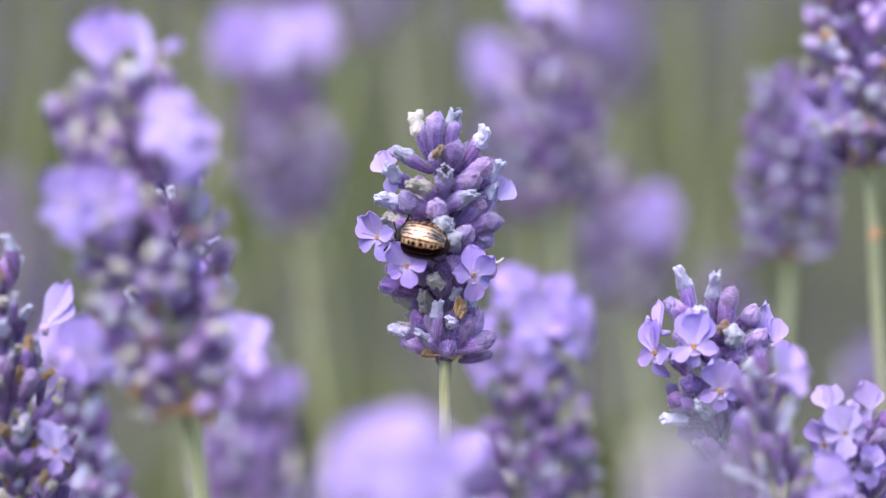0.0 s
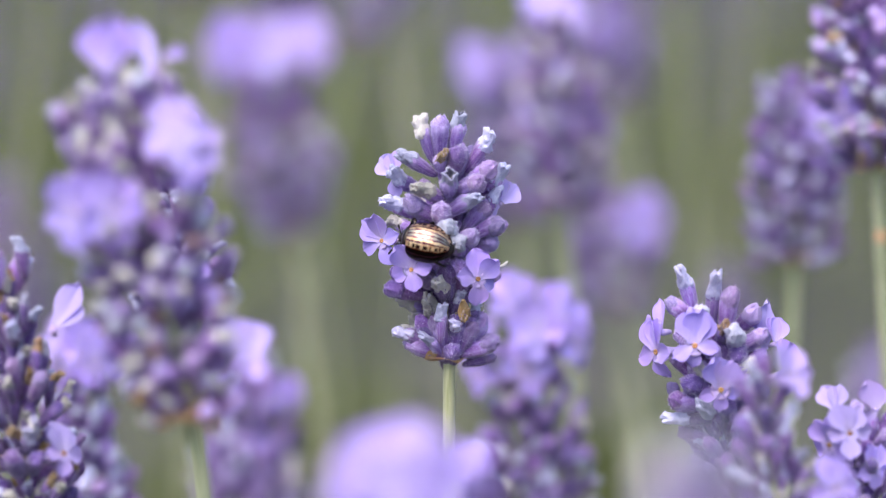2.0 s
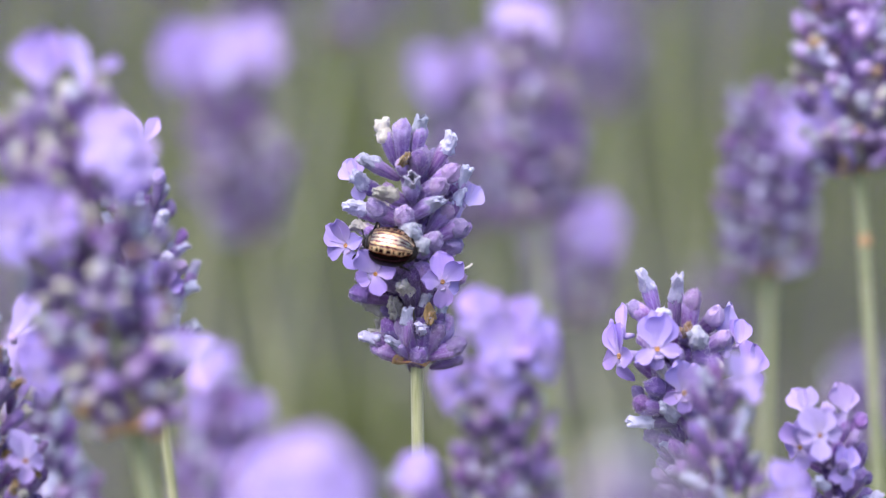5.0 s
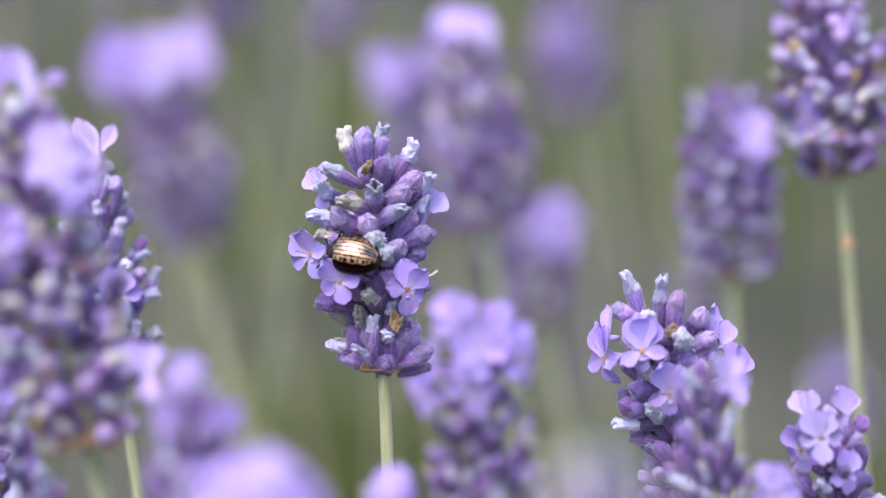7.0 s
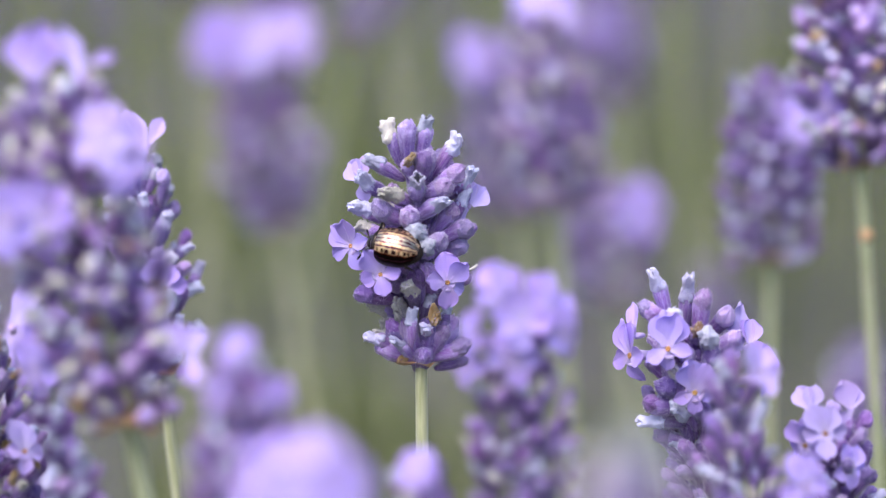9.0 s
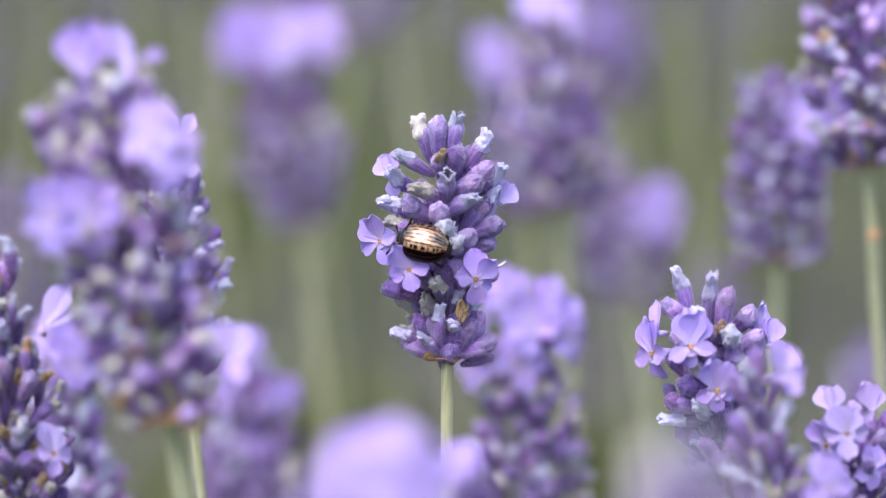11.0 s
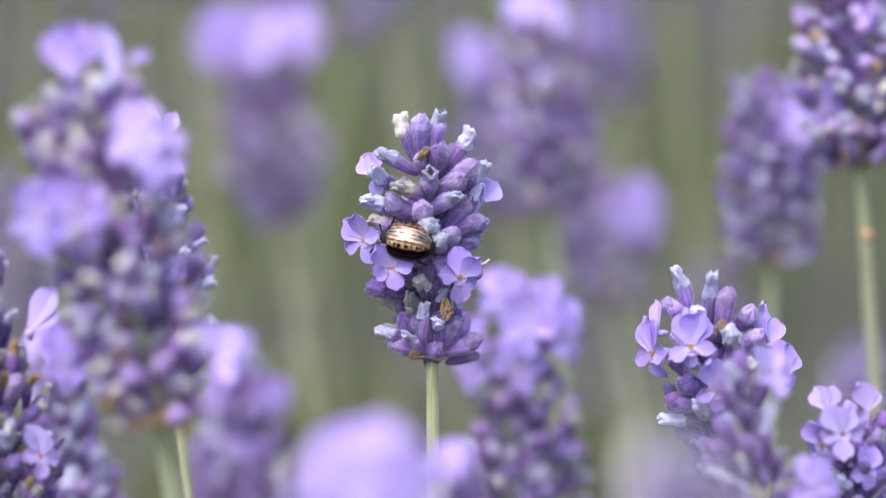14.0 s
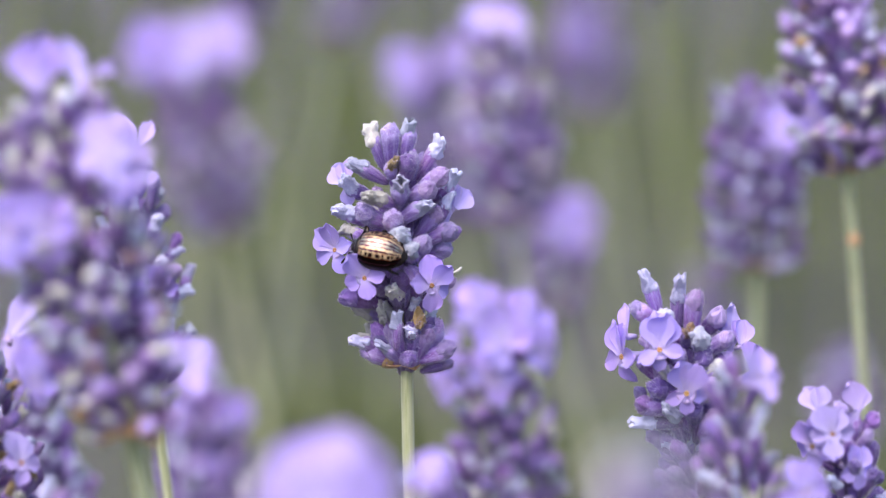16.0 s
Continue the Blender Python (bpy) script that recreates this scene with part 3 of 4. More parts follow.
# ---- spikes behind ----
rnd = random.Random(29)
stalk("O", (962, 960), (944, 565), 0.378, "lavender spike crowned with lilac flowers", 1.4)
whorls("O", 190, rnd, dark=.9, scale=.75, step=.0027)
flowers("O", [(917, 525, 2.1, 8.0, -10, 30, 0), (997, 545, 2.1, 7.5, 30, 40, 0), (957, 580, 6.1, 8.1, 0, 20, 0), (1027, 600, 3.0, 7.5, 50, 5, 0), (937, 640, 6.1, 8.0, -5, 0, 0), (867, 600, 2.1, 6.4, -50, 10, 0), (852, 650, 2.1, 6.8, -50, 0, 0), (922, 545, 3.0, 9.6, -5, 8, 0, 0, -6, 1), (988, 560, 3.0, 9.0, 10, 8, 0, 0, 6, 0), (1020, 585, 3.0, 8.0, 25, 10, 0, 0, 30, 0)], rnd)
stalk("E", (130, 1060), (135, 640), 0.370, "bluish lavender spike with broad lilac flowers")
whorls("E", 190, rnd, kinds=("bud", "blue"), weights=(3, 4))
flowers("E", [(145, 620, 4, 8.5, -10, 10, 0), (195, 625, 3, 7.4, 25, 5, 0), (90, 600, 1, 6.3, -40, 20, 1)], rnd)
stalk("F", (450, 1010), (445, 620), 0.440, "violet lavender spike dotted with lilac flowers", 1.5)
whorls("F", 190, rnd)
flowers("F", [(505, 695, 4.1, 6.4, 25, 5, 0), (458, 795, 6.2, 6.4, 0, 5, 0), (435, 610, 2.1, 6.4, 0, 40, 0), (400, 690, 5.2, 6.4, -20, 5, 0)], rnd)
stalk("J", (1400, 442), (1388, 138), 0.408, "dark violet lavender spike with one lilac flower", 1.5, 4)
whorls("J", 172, rnd, taper=.2, foot=.95, dark=.85, kinds=("bud", "blue"), weights=(5, 5), scale=.8)
flowers("J", [(1450, 216, 6.5, 8.4, 14, 28, 0, 0, 8, 6)], rnd)
stalk("K", (1540, 280), (1490, -110), 0.360, "tall lavender spike dotted with pale withered buds", 1.5, 3)
whorls("K", 185, rnd, kinds=("bud", "pale", "white", "lilac", "brown", "blue"), weights=(8, 4, 3, 2, 1, 3), dark=.4, taper=.25, step=.0026, scale=.8, tight=.0017)
flowers("K", [(1475, 185, 2.1, 6.3, -40, 5, 0)], rnd)
stalk("G", (525, 392), (490, 110), 0.525, "slim violet lavender spike with wide pale flowers on top", 1.7)
whorls("G", 165, rnd, step=.0040, taper=.12)
flowers("G", [(395, 88, 2.2, 9.2, -40, 15, 0), (425, 74, 2.2, 11.1, -30, 20, 0), (490, 66, 4.3, 11.5, 0, 30, 1), (560, 70, 3.2, 11.1, 25, 25, 1), (455, 96, 4.3, 9.8, -10, 10, 0)], rnd)
stalk("H", (985, 345), (965, 30), 0.445, "dense violet lavender spike with pale withered tips", 1.7)
whorls("H", 168, rnd, kinds=("bud", "pale", "blue"), weights=(4, 3, 3), taper=.25)
flowers("H", [(945, 12, 2.0, 8.3, 0, 40, 1), (995, 15, 1.0, 7.1, 20, 40, 0)], rnd)
stalk("S", (930, 380), (900, 110), 0.550, "violet lavender spike with two lilac flowers", 1.7)
whorls("S", 150, rnd, step=.0042)
flowers("S", [(868, 115, 4.2, 11.0, -15, 15, 0), (960, 95, 2.1, 9.8, 15, 15, 0)], rnd)
stalk("I", (1112, 530), (1075, 310), 0.510, "short dark lavender spike with a large lilac flower", 1.7)
whorls("I", 150, rnd, step=.0042)
flowers("I", [(1165, 385, 4.0, 10.7, 10, 5, 0), (1135, 410, 4.0, 9.1, 0, 0, 0)], rnd)
stalk("R", (1545, 780), (1540, 610), 0.560, "small violet lavender spike among taller ones")
whorls("R", 110, rnd)
stalk("U", (25, 600), (15, 310), 0.720, "slender violet lavender spike on a thin stem")
whorls("U", 150, rnd, step=.0042)
stalk("T", (520, 40), (495, -190), 0.640, "slender violet lavender spike above the others")
whorls("T", 130, rnd, step=.0042)
stalk("S2", (1078, 170), (1062, -70), 0.620, "slender violet lavender spike on a thin stem")
whorls("S2", 140, rnd, step=.0042)
flowers("S2", [(1062, 60, 4.4, 10.3, 0, 5, 0)], rnd)
stalk("V", (1285, 620), (1275, 480), 0.700, "slender violet lavender spike on a thin stem")
whorls("V", 100, rnd, step=.0042)
# tall thin stalks further back, whose heads stand above the view
for i, (c, r0, c1, d) in enumerate([(640, 60, 600, .56), (690, 20, 720, .62), (760, -40, 745, .7), (1200, -30, 1215, .62), (330, -20, 350, .66), (90, -40, 60, .6), (1340, -60, 1320, .72),
                                    (600, -120, 560, .75), (850, -80, 880, .78), (420, -130, 400, .6), (1050, -150, 1080, .7), (220, -150, 240, .74)]):
    stalk("Z%d" % i, (c, r0), (2 * c - c1, r0 - 190), d, "thin green lavender stalk with a violet head", 1.4)
    whorls("Z%d" % i, 90, rnd, step=.0055)


# ---- the beetle ----
def elytra_skin(nt, nodes, bsdf):
    """Bands of gold, green, copper and plum along the back, with rows of dark pits between them."""
    uv = coords(nt, "UV")
    sep = nodes.new("ShaderNodeSeparateXYZ")
    nt.links.new(uv, sep.inputs[0])
    wob = nodes.new("ShaderNodeMath")
    wob.operation, wob.inputs[1].default_value = "MULTIPLY_ADD", .13
    nt.links.new(noise_of(nt, uv, 7.0), wob.inputs[0])
    nt.links.new(sep.outputs[0], wob.inputs[2])
    gold, cream, plum, rose, black = (0.84, 0.60, 0.34), (0.34, 0.31, 0.25), (0.12, 0.035, 0.07), (0.35, 0.07, 0.03), (0.012, 0.006, 0.006)
    # black beyond the last rose line: dark reflection low on the flank, painted in
    col = ramp(nt, wob.outputs[0], [(.03, black), (.07, plum), (.10, cream), (.15, cream), (.17, plum), (.20, plum), (.22, gold), (.27, gold), (.30, plum), (.33, plum), (.35, gold), (.49, gold), (.51, rose), (.54, black), (.66, black), (.69, plum), (.73, black)])
    squares = nodes.new("ShaderNodeTexNoise")
    squares.noise_dimensions = "1D"
    squares.inputs["Scale"].default_value, squares.inputs["Detail"].default_value = 11.0, 0.0
    nt.links.new(sep.outputs[1], squares.inputs["W"])
    pits = ramp(nt, squares.outputs["Fac"], [(.50, (0, 0, 0)), (.54, (1, 1, 1))])
    belt = ramp(nt, sep.outputs[0], [(.30, (1, 1, 1)), (.33, (0, 0, 0)), (.41, (0, 0, 0)), (.44, (1, 1, 1))])
    col = mixed(nt, ramp(nt, noise_of(nt, uv, 5.0, 1.0), [(.48, (0, 0, 0)), (.64, (0.6, 0.6, 0.6))]), col, rose, "MULTIPLY")
    nt.links.new(mixed(nt, mixed(nt, belt, pits, (1, 1, 1)), (0.03, 0.008, 0.012), col), bsdf.inputs["Base Color"])
    bump(nt, bsdf, noise_of(nt, uv, 40.0), 0.25, 0.00008)
    bsdf.inputs["Metallic"].default_value = 0.95
    bsdf.inputs["Roughness"].default_value = 0.36


def shell_skin(nt, nodes, bsdf):
    co = coords(nt)
    n = noise_of(nt, co, 14)
    nt.links.new(ramp(nt, n, [(.3, (0.010, 0.007, 0.008)), (.7, (0.035, 0.022, 0.018))]), bsdf.inputs["Base Color"])
    bsdf.inputs["Metallic"].default_value, bsdf.inputs["Roughness"].default_value = .6, .3
    bump(nt, bsdf, n, .4, .0001)


ELYTRA = material("beetle_striped_bronze_green", elytra_skin)
SHELL = material("beetle_dark_bronze", shell_skin)


def elytron_mesh(side):
    """Half of the domed back. x runs to the tail, y across, z out of the back; one unit is half the body's length."""
    nu, nv = 25, 13
    v, f = [], []
    for i in range(nu):
        t = i / (nu - 1)
        x = -.55 + 1.5 * t
        w = .70 * (max(0.0, 1 - abs((t - .42) / .60) ** 2.5)) ** .5 + .015
        h = .62 * (max(0.0, 1 - abs((t - .40) / .62) ** 2.4)) ** .55 + .01
        for j in range(nv):
            a = j / (nv - 1) * math.pi * .60
            y, z = w * math.sin(a), h * math.cos(a)
            if j == 0:
                y, z = .006, z - .018
            v.append((x, side * y, z))
    for i in range(nu - 1):
        for j in range(nv - 1):
            a = i * nv + j
            q = (a, a + 1, a + nv + 1, a + nv)
            f.append(q if side < 0 else q[::-1])
    me = mesh_of("elytron", v, f, ELYTRA)
    lay = me.uv_layers.new(name="bands")
    for loop in me.loops:
        i, j = divmod(loop.vertex_index, nv)
        lay.data[loop.index].uv = (j / (nv - 1), i / (nu - 1))
    return me


def blob_mesh(name, size, mat, seed=0, lump=.05):
    bm = bmesh.new()
    bmesh.ops.create_icosphere(bm, subdivisions=3, radius=1)
    for q in bm.verts:
        q.co = Vector((q.co.x * size[0], q.co.y * size[1], q.co.z * size[2])) * (1 + lump * noise.noise(q.co * 2 + Vector((seed, 0, 0))))
    me = bpy.data.meshes.new(name)
    bm.to_mesh(me)
    bm.free()
    me.materials.append(mat)
    me.polygons.foreach_set("use_smooth", [True] * len(me.polygons))
    return me


def limb_mesh(name, points, radii, mat):
    v, f = [], []
    for i, (p, r) in enumerate(zip(points, radii)):
        p = Vector(p)
        way = (Vector(points[min(i + 1, len(points) - 1)]) - Vector(points[max(i - 1, 0)])).normalized()
        x = way.orthogonal().normalized()
        y = way.cross(x)
        for s in range(7):
            a = 2 * math.pi * s / 7
            v.append(p + (x * math.cos(a) + y * math.sin(a)) * r)
    for i in range(len(points) - 1):
        for s in range(7):
            n = (s + 1) % 7
            f.append((i * 7 + s, i * 7 + n, i * 7 + 7 + n, i * 7 + 7 + s))
    f += [tuple(range(6, -1, -1)), tuple(len(v) - 7 + s for s in range(7))]
    return mesh_of(name, v, f, mat)


BEETLE = tagged(new("beetle"), "shiny bronze beetle with purple and green stripes on a lavender spike", "beetle")
BEETLE.empty_display_size = 0.003
for side in (-1, 1):
    part("elytron", elytron_mesh(side), BEETLE, None, "striped metallic wing case")
part("abdomen", blob_mesh("abdomen", (.92, .62, .34), SHELL, 2), BEETLE, pose(.18, 0, -.08))
part("pronotum", blob_mesh("pronotum", (.20, .46, .34), SHELL, 4), BEETLE, pose(-.60, 0, .10))
head = part("head", blob_mesh("head", (.17, .26, .22), SHELL, 6), BEETLE, pose(-.78, 0, -.04))
for side in (-1, 1):
    part("eye", blob_mesh("eye", (.06, .06, .08), HOLE, 1, 0), head, pose(-.08, side * .25, .06))
    pts = [(-.12 - .035 * i, side * (.14 + .06 * i), .02 - .03 * i) for i in range(9)]
    part("antenna", limb_mesh("antenna", pts, [.03, .025, .028, .026, .03, .032, .036, .04, .025], SHELL), head)
    for x, back in ((-.5, -.25), (.0, .1), (.45, .35)):
        k = .82 if side < 0 else 1.15
        pts = [(x, side * .40, -.14), (x + back * .4, side * .72 * k, -.02), (x + back * .6, side * .78 * k, -.10), (x + back * 1.0, side * .70 * k, -.34), (x + back * 1.3, side * .66 * k, -.46)]
        part("leg", limb_mesh("leg", pts, [.07, .075, .06, .04, .025], SHELL), BEETLE)
s = STALKS["A"]
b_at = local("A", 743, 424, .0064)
out = Vector((-.10, -.77, .60)).normalized()
tail = Vector((math.cos(radians(-18)), 0, math.sin(radians(-18))))
tail = (tail - out * tail.dot(out)).normalized()
BEETLE_REL = Matrix.LocRotScale(b_at, Matrix((tail, out.cross(tail), out)).transposed().to_quaternion(), None)
BEETLE.scale = (.0034,) * 3


part("bract", shared("bract", bract_mesh), STALKS["A"]["ob"], aim(local("A", 812, 562, .0030), (.5, -1, .25), .0026, 0, (-.1, 0, 1)) @ Matrix.Diagonal((.6, 1, 1, 1)), "papery orange bract")
part("bract", shared("bract", bract_mesh), STALKS["A"]["ob"], aim(local("A", 766, 616, .0016), (-.3, -1, -.3), .0017, 0, (-.8, 0, -.6)) @ Matrix.Diagonal((.7, 1, 1, 1)), "papery orange bract")
part("bract", shared("bract", bract_mesh), STALKS["B"]["ob"], aim(local("B", 345, 704, .0030), (.3, -1, .2), .0032, 0, (.35, 0, -1)) @ Matrix.Diagonal((.7, 1, 1, 1)), "papery orange bract")
part("style", limb_mesh("style", [local("A", 862, 474, .002), local("A", 876, 466, .002), local("A", 884, 463, .002), local("A", 891, 457, .002)], [.00010, .00012, .00018, .00014], TIP["pale"]), STALKS["A"]["ob"], None, "pale dry style")
part("node", blob_mesh("node", (.00085, .00085, .0010), BRACT, 3, .2), STALKS["K"]["ob"], Matrix.Translation((-math.tan(radians(3)) * .0110, -.0003, STEM_LENGTH - .0110)), "orange-brown stem node")


# ---- ground and the rest of the field ----
def ground():
    n = 60
    xs = [math.copysign(abs(u) ** 4 * 400, u) for u in np.linspace(-1, 1, n)]
    v = [(x, y, .03 * noise.noise(Vector((x * 2, y * 2, 0))) * min(1, 20 / (1 + abs(x) + abs(y)))) for y in xs for x in xs]
    f = [(j * n + i, j * n + i + 1, j * n + n + i + 1, j * n + n + i) for j in range(n - 1) for i in range(n - 1)]
    ob = new("ground", mesh_of("ground", v, f, SOIL))
    return tagged(ob, "dry grey-brown soil between lavender rows", "soil", kind="structure")


def leaf_batch(rs, centre, spread, height, count):
    """Narrow lavender leaves over a round bush: corner points and quads."""
    a, r = rs.uniform(0, 2 * np.pi, count), np.sqrt(rs.uniform(0, 1, count))
    dome = height * np.sqrt(np.maximum(0, 1 - r ** 2 * .92))
    p = np.stack([centre[0] + spread[0] * r * np.cos(a), centre[1] + spread[1] * r * np.sin(a), dome * rs.uniform(.35, 1.0, count) ** .5], 1)
    way = np.stack([np.cos(a) * r + rs.normal(0, .35, count), np.sin(a) * r + rs.normal(0, .35, count), rs.uniform(.3, 1.3, count)], 1)
    way /= np.linalg.norm(way, axis=1)[:, None]
    side = np.cross(way, rs.normal(0, 1, (count, 3)))
    side /= np.linalg.norm(side, axis=1)[:, None]
    up = np.cross(side, way)
    ln, wd = rs.uniform(.025, .05, count)[:, None], rs.uniform(.0016, .003, count)[:, None]
    mid = p + way * ln * .5
    pts = np.stack([p, mid + side * wd, p + way * ln, mid - side * wd, mid - up * wd * .6], 1).reshape(-1, 3)
    k = np.arange(count)[:, None] * 5
    tris = np.concatenate([k + [0, 1, 4], k + [1, 2, 4], k + [2, 3, 4], k + [3, 0, 4]], 0)
    return pts, tris


def stalk_batch(rs, centre, spread, count, low, high):
    """Thin stems with small heads for plants too far to tell apart."""
    stems, stem_f, heads, head_f = [], [], [], []
    ns = nh = 0
    for i in range(count):
        a, r = rs.uniform(0, 6.283), math.sqrt(rs.uniform(0, 1))
        x, y = centre[0] + spread[0] * r * math.cos(a), centre[1] + spread[1] * r * math.sin(a)
        h, lx, ly = rs.uniform(low, high), rs.normal(0, .035) + .05 * r * math.cos(a), rs.normal(0, .035)
        for s in range(3):
            q = 2.094 * s
            stems += [(x + .001 * math.cos(q), y + .001 * math.sin(q), .08), (x + lx + .0008 * math.cos(q), y + ly + .0008 * math.sin(q), h)]
        for s in range(3):
            b = ns + 2 * s
            c = ns + 2 * ((s + 1) % 3)
            stem_f.append((b, c, c + 1, b + 1))
        ns += 6
        for c in range(16):
            t, q = c / 15, 2.4 * c + a
            o = np.array([x + lx, y + ly, h + .034 * t])
            d = np.array([math.cos(q) * .8, math.sin(q) * .8, .6 + t * .6]) * .0065
            e = np.array([-math.sin(q), math.cos(q), 0]) * .0014
            g = np.array([0, 0, .0014])
            heads += [o, o + d * .6 + e, o + d * .6 + g, o + d * .6 - e, o + d * .6 - g, o + d]
            head_f += [(nh, nh + 1, nh + 2), (nh, nh + 2, nh + 3), (nh, nh + 3, nh + 4), (nh, nh + 4, nh + 1), (nh + 5, nh + 2, nh + 1), (nh + 5, nh + 3, nh + 2), (nh + 5, nh + 4, nh + 3), (nh + 5, nh + 1, nh + 4)]
            nh += 6
    return stems, stem_f, heads, head_f


def bush(name, label, spots, seed, leaves, stalks, low, high):
    rs = np.random.RandomState(seed)
    lv, lf, sv, sf, hv, hf = [], [], [], [], [], []
    for (x, y, w, dpt, h) in spots:
        p, t = leaf_batch(rs, (x, y), (w, dpt), h, leaves)
        lf.append(t + sum(len(q) for q in lv))
        lv.append(p)
        if stalks:
            a, b, c, e = stalk_batch(rs, (x, y), (w, dpt), stalks if abs(x) < 1.0 + .2 * y and y < 6 else stalks // 6, low, high)
            sf += [tuple(i + len(sv) for i in q) for q in b]
            sv += a
            hf += [tuple(i + len(hv) for i in q) for q in e]
            hv += c
    ob = tagged(new(name), label, "lavender", kind="stuff")
    tagged(part("foliage", mesh_of("foliage", np.concatenate(lv), np.concatenate(lf).tolist(), FOLIAGE, False), ob), kind="stuff")
    if stalks:
        tagged(part("flower_stems", mesh_of("flower_stems", sv, sf, STEM_FAR, False), ob), kind="stuff")
        tagged(part("flower_heads", mesh_of("flower_heads", hv, hf, FAR_FLOWER, False), ob), kind="stuff")
    return ob


ground()
bush("lavender_bush", "grey-green lavender bush from which the flower stalks rise", [(0, .34, .34, .30, .235), (-.3, .5, .3, .28, .22), (.32, .5, .3, .28, .22)], 3, 4000, 0, 0, 0)
bush("lavender_bush", "lavender bush behind with a thicket of green stems", [(-.16, .80, .10, .12, .21), (-.04, .82, .08, .14, .27), (.06, .76, .07, .10, .27), (.20, .85, .1, .12, .25), (-.33, .9, .12, .12, .23)], 13, 2400, 26, .455, .52)
rs = random.Random(9)
rows = []
for row_y in (2.3, 3.5, 4.8, 6.2, 7.8, 9.6):
    for c in range(int(8 + row_y * 1.6)):
        rows.append(((c - 4 - row_y * .8) * .42 + rs.uniform(-.06, .06), row_y + rs.uniform(-.08, .08), .30, .30, rs.uniform(.22, .28)))
for side_x in (-.75, -1.15, -1.6, -2.1, .78, 1.2, 1.65, 2.1):
    rows.append((side_x, .42 + rs.uniform(-.06, .06), .30, .30, rs.uniform(.22, .28)))
for c in range(12):
    rows.append(((c - 5.5) * .44 + rs.uniform(-.06, .06), -1.15 + rs.uniform(-.08, .08), .30, .30, rs.uniform(.22, .28)))
bush("lavender_rows", "far rows of lavender bushes with green stems and violet heads", rows, 5, 700, 150, .17, .43)


# ---- motion: the wind ----
TIMES = (0, .5, 1, 1.5, 2, 2.5, 3, 3.5, 6, 6.5, 7, 7.5, 8, 8.5, 9, 11.5, 12, 12.5, 13, 13.5, 14, 14.5, 15, 15.5, 16)
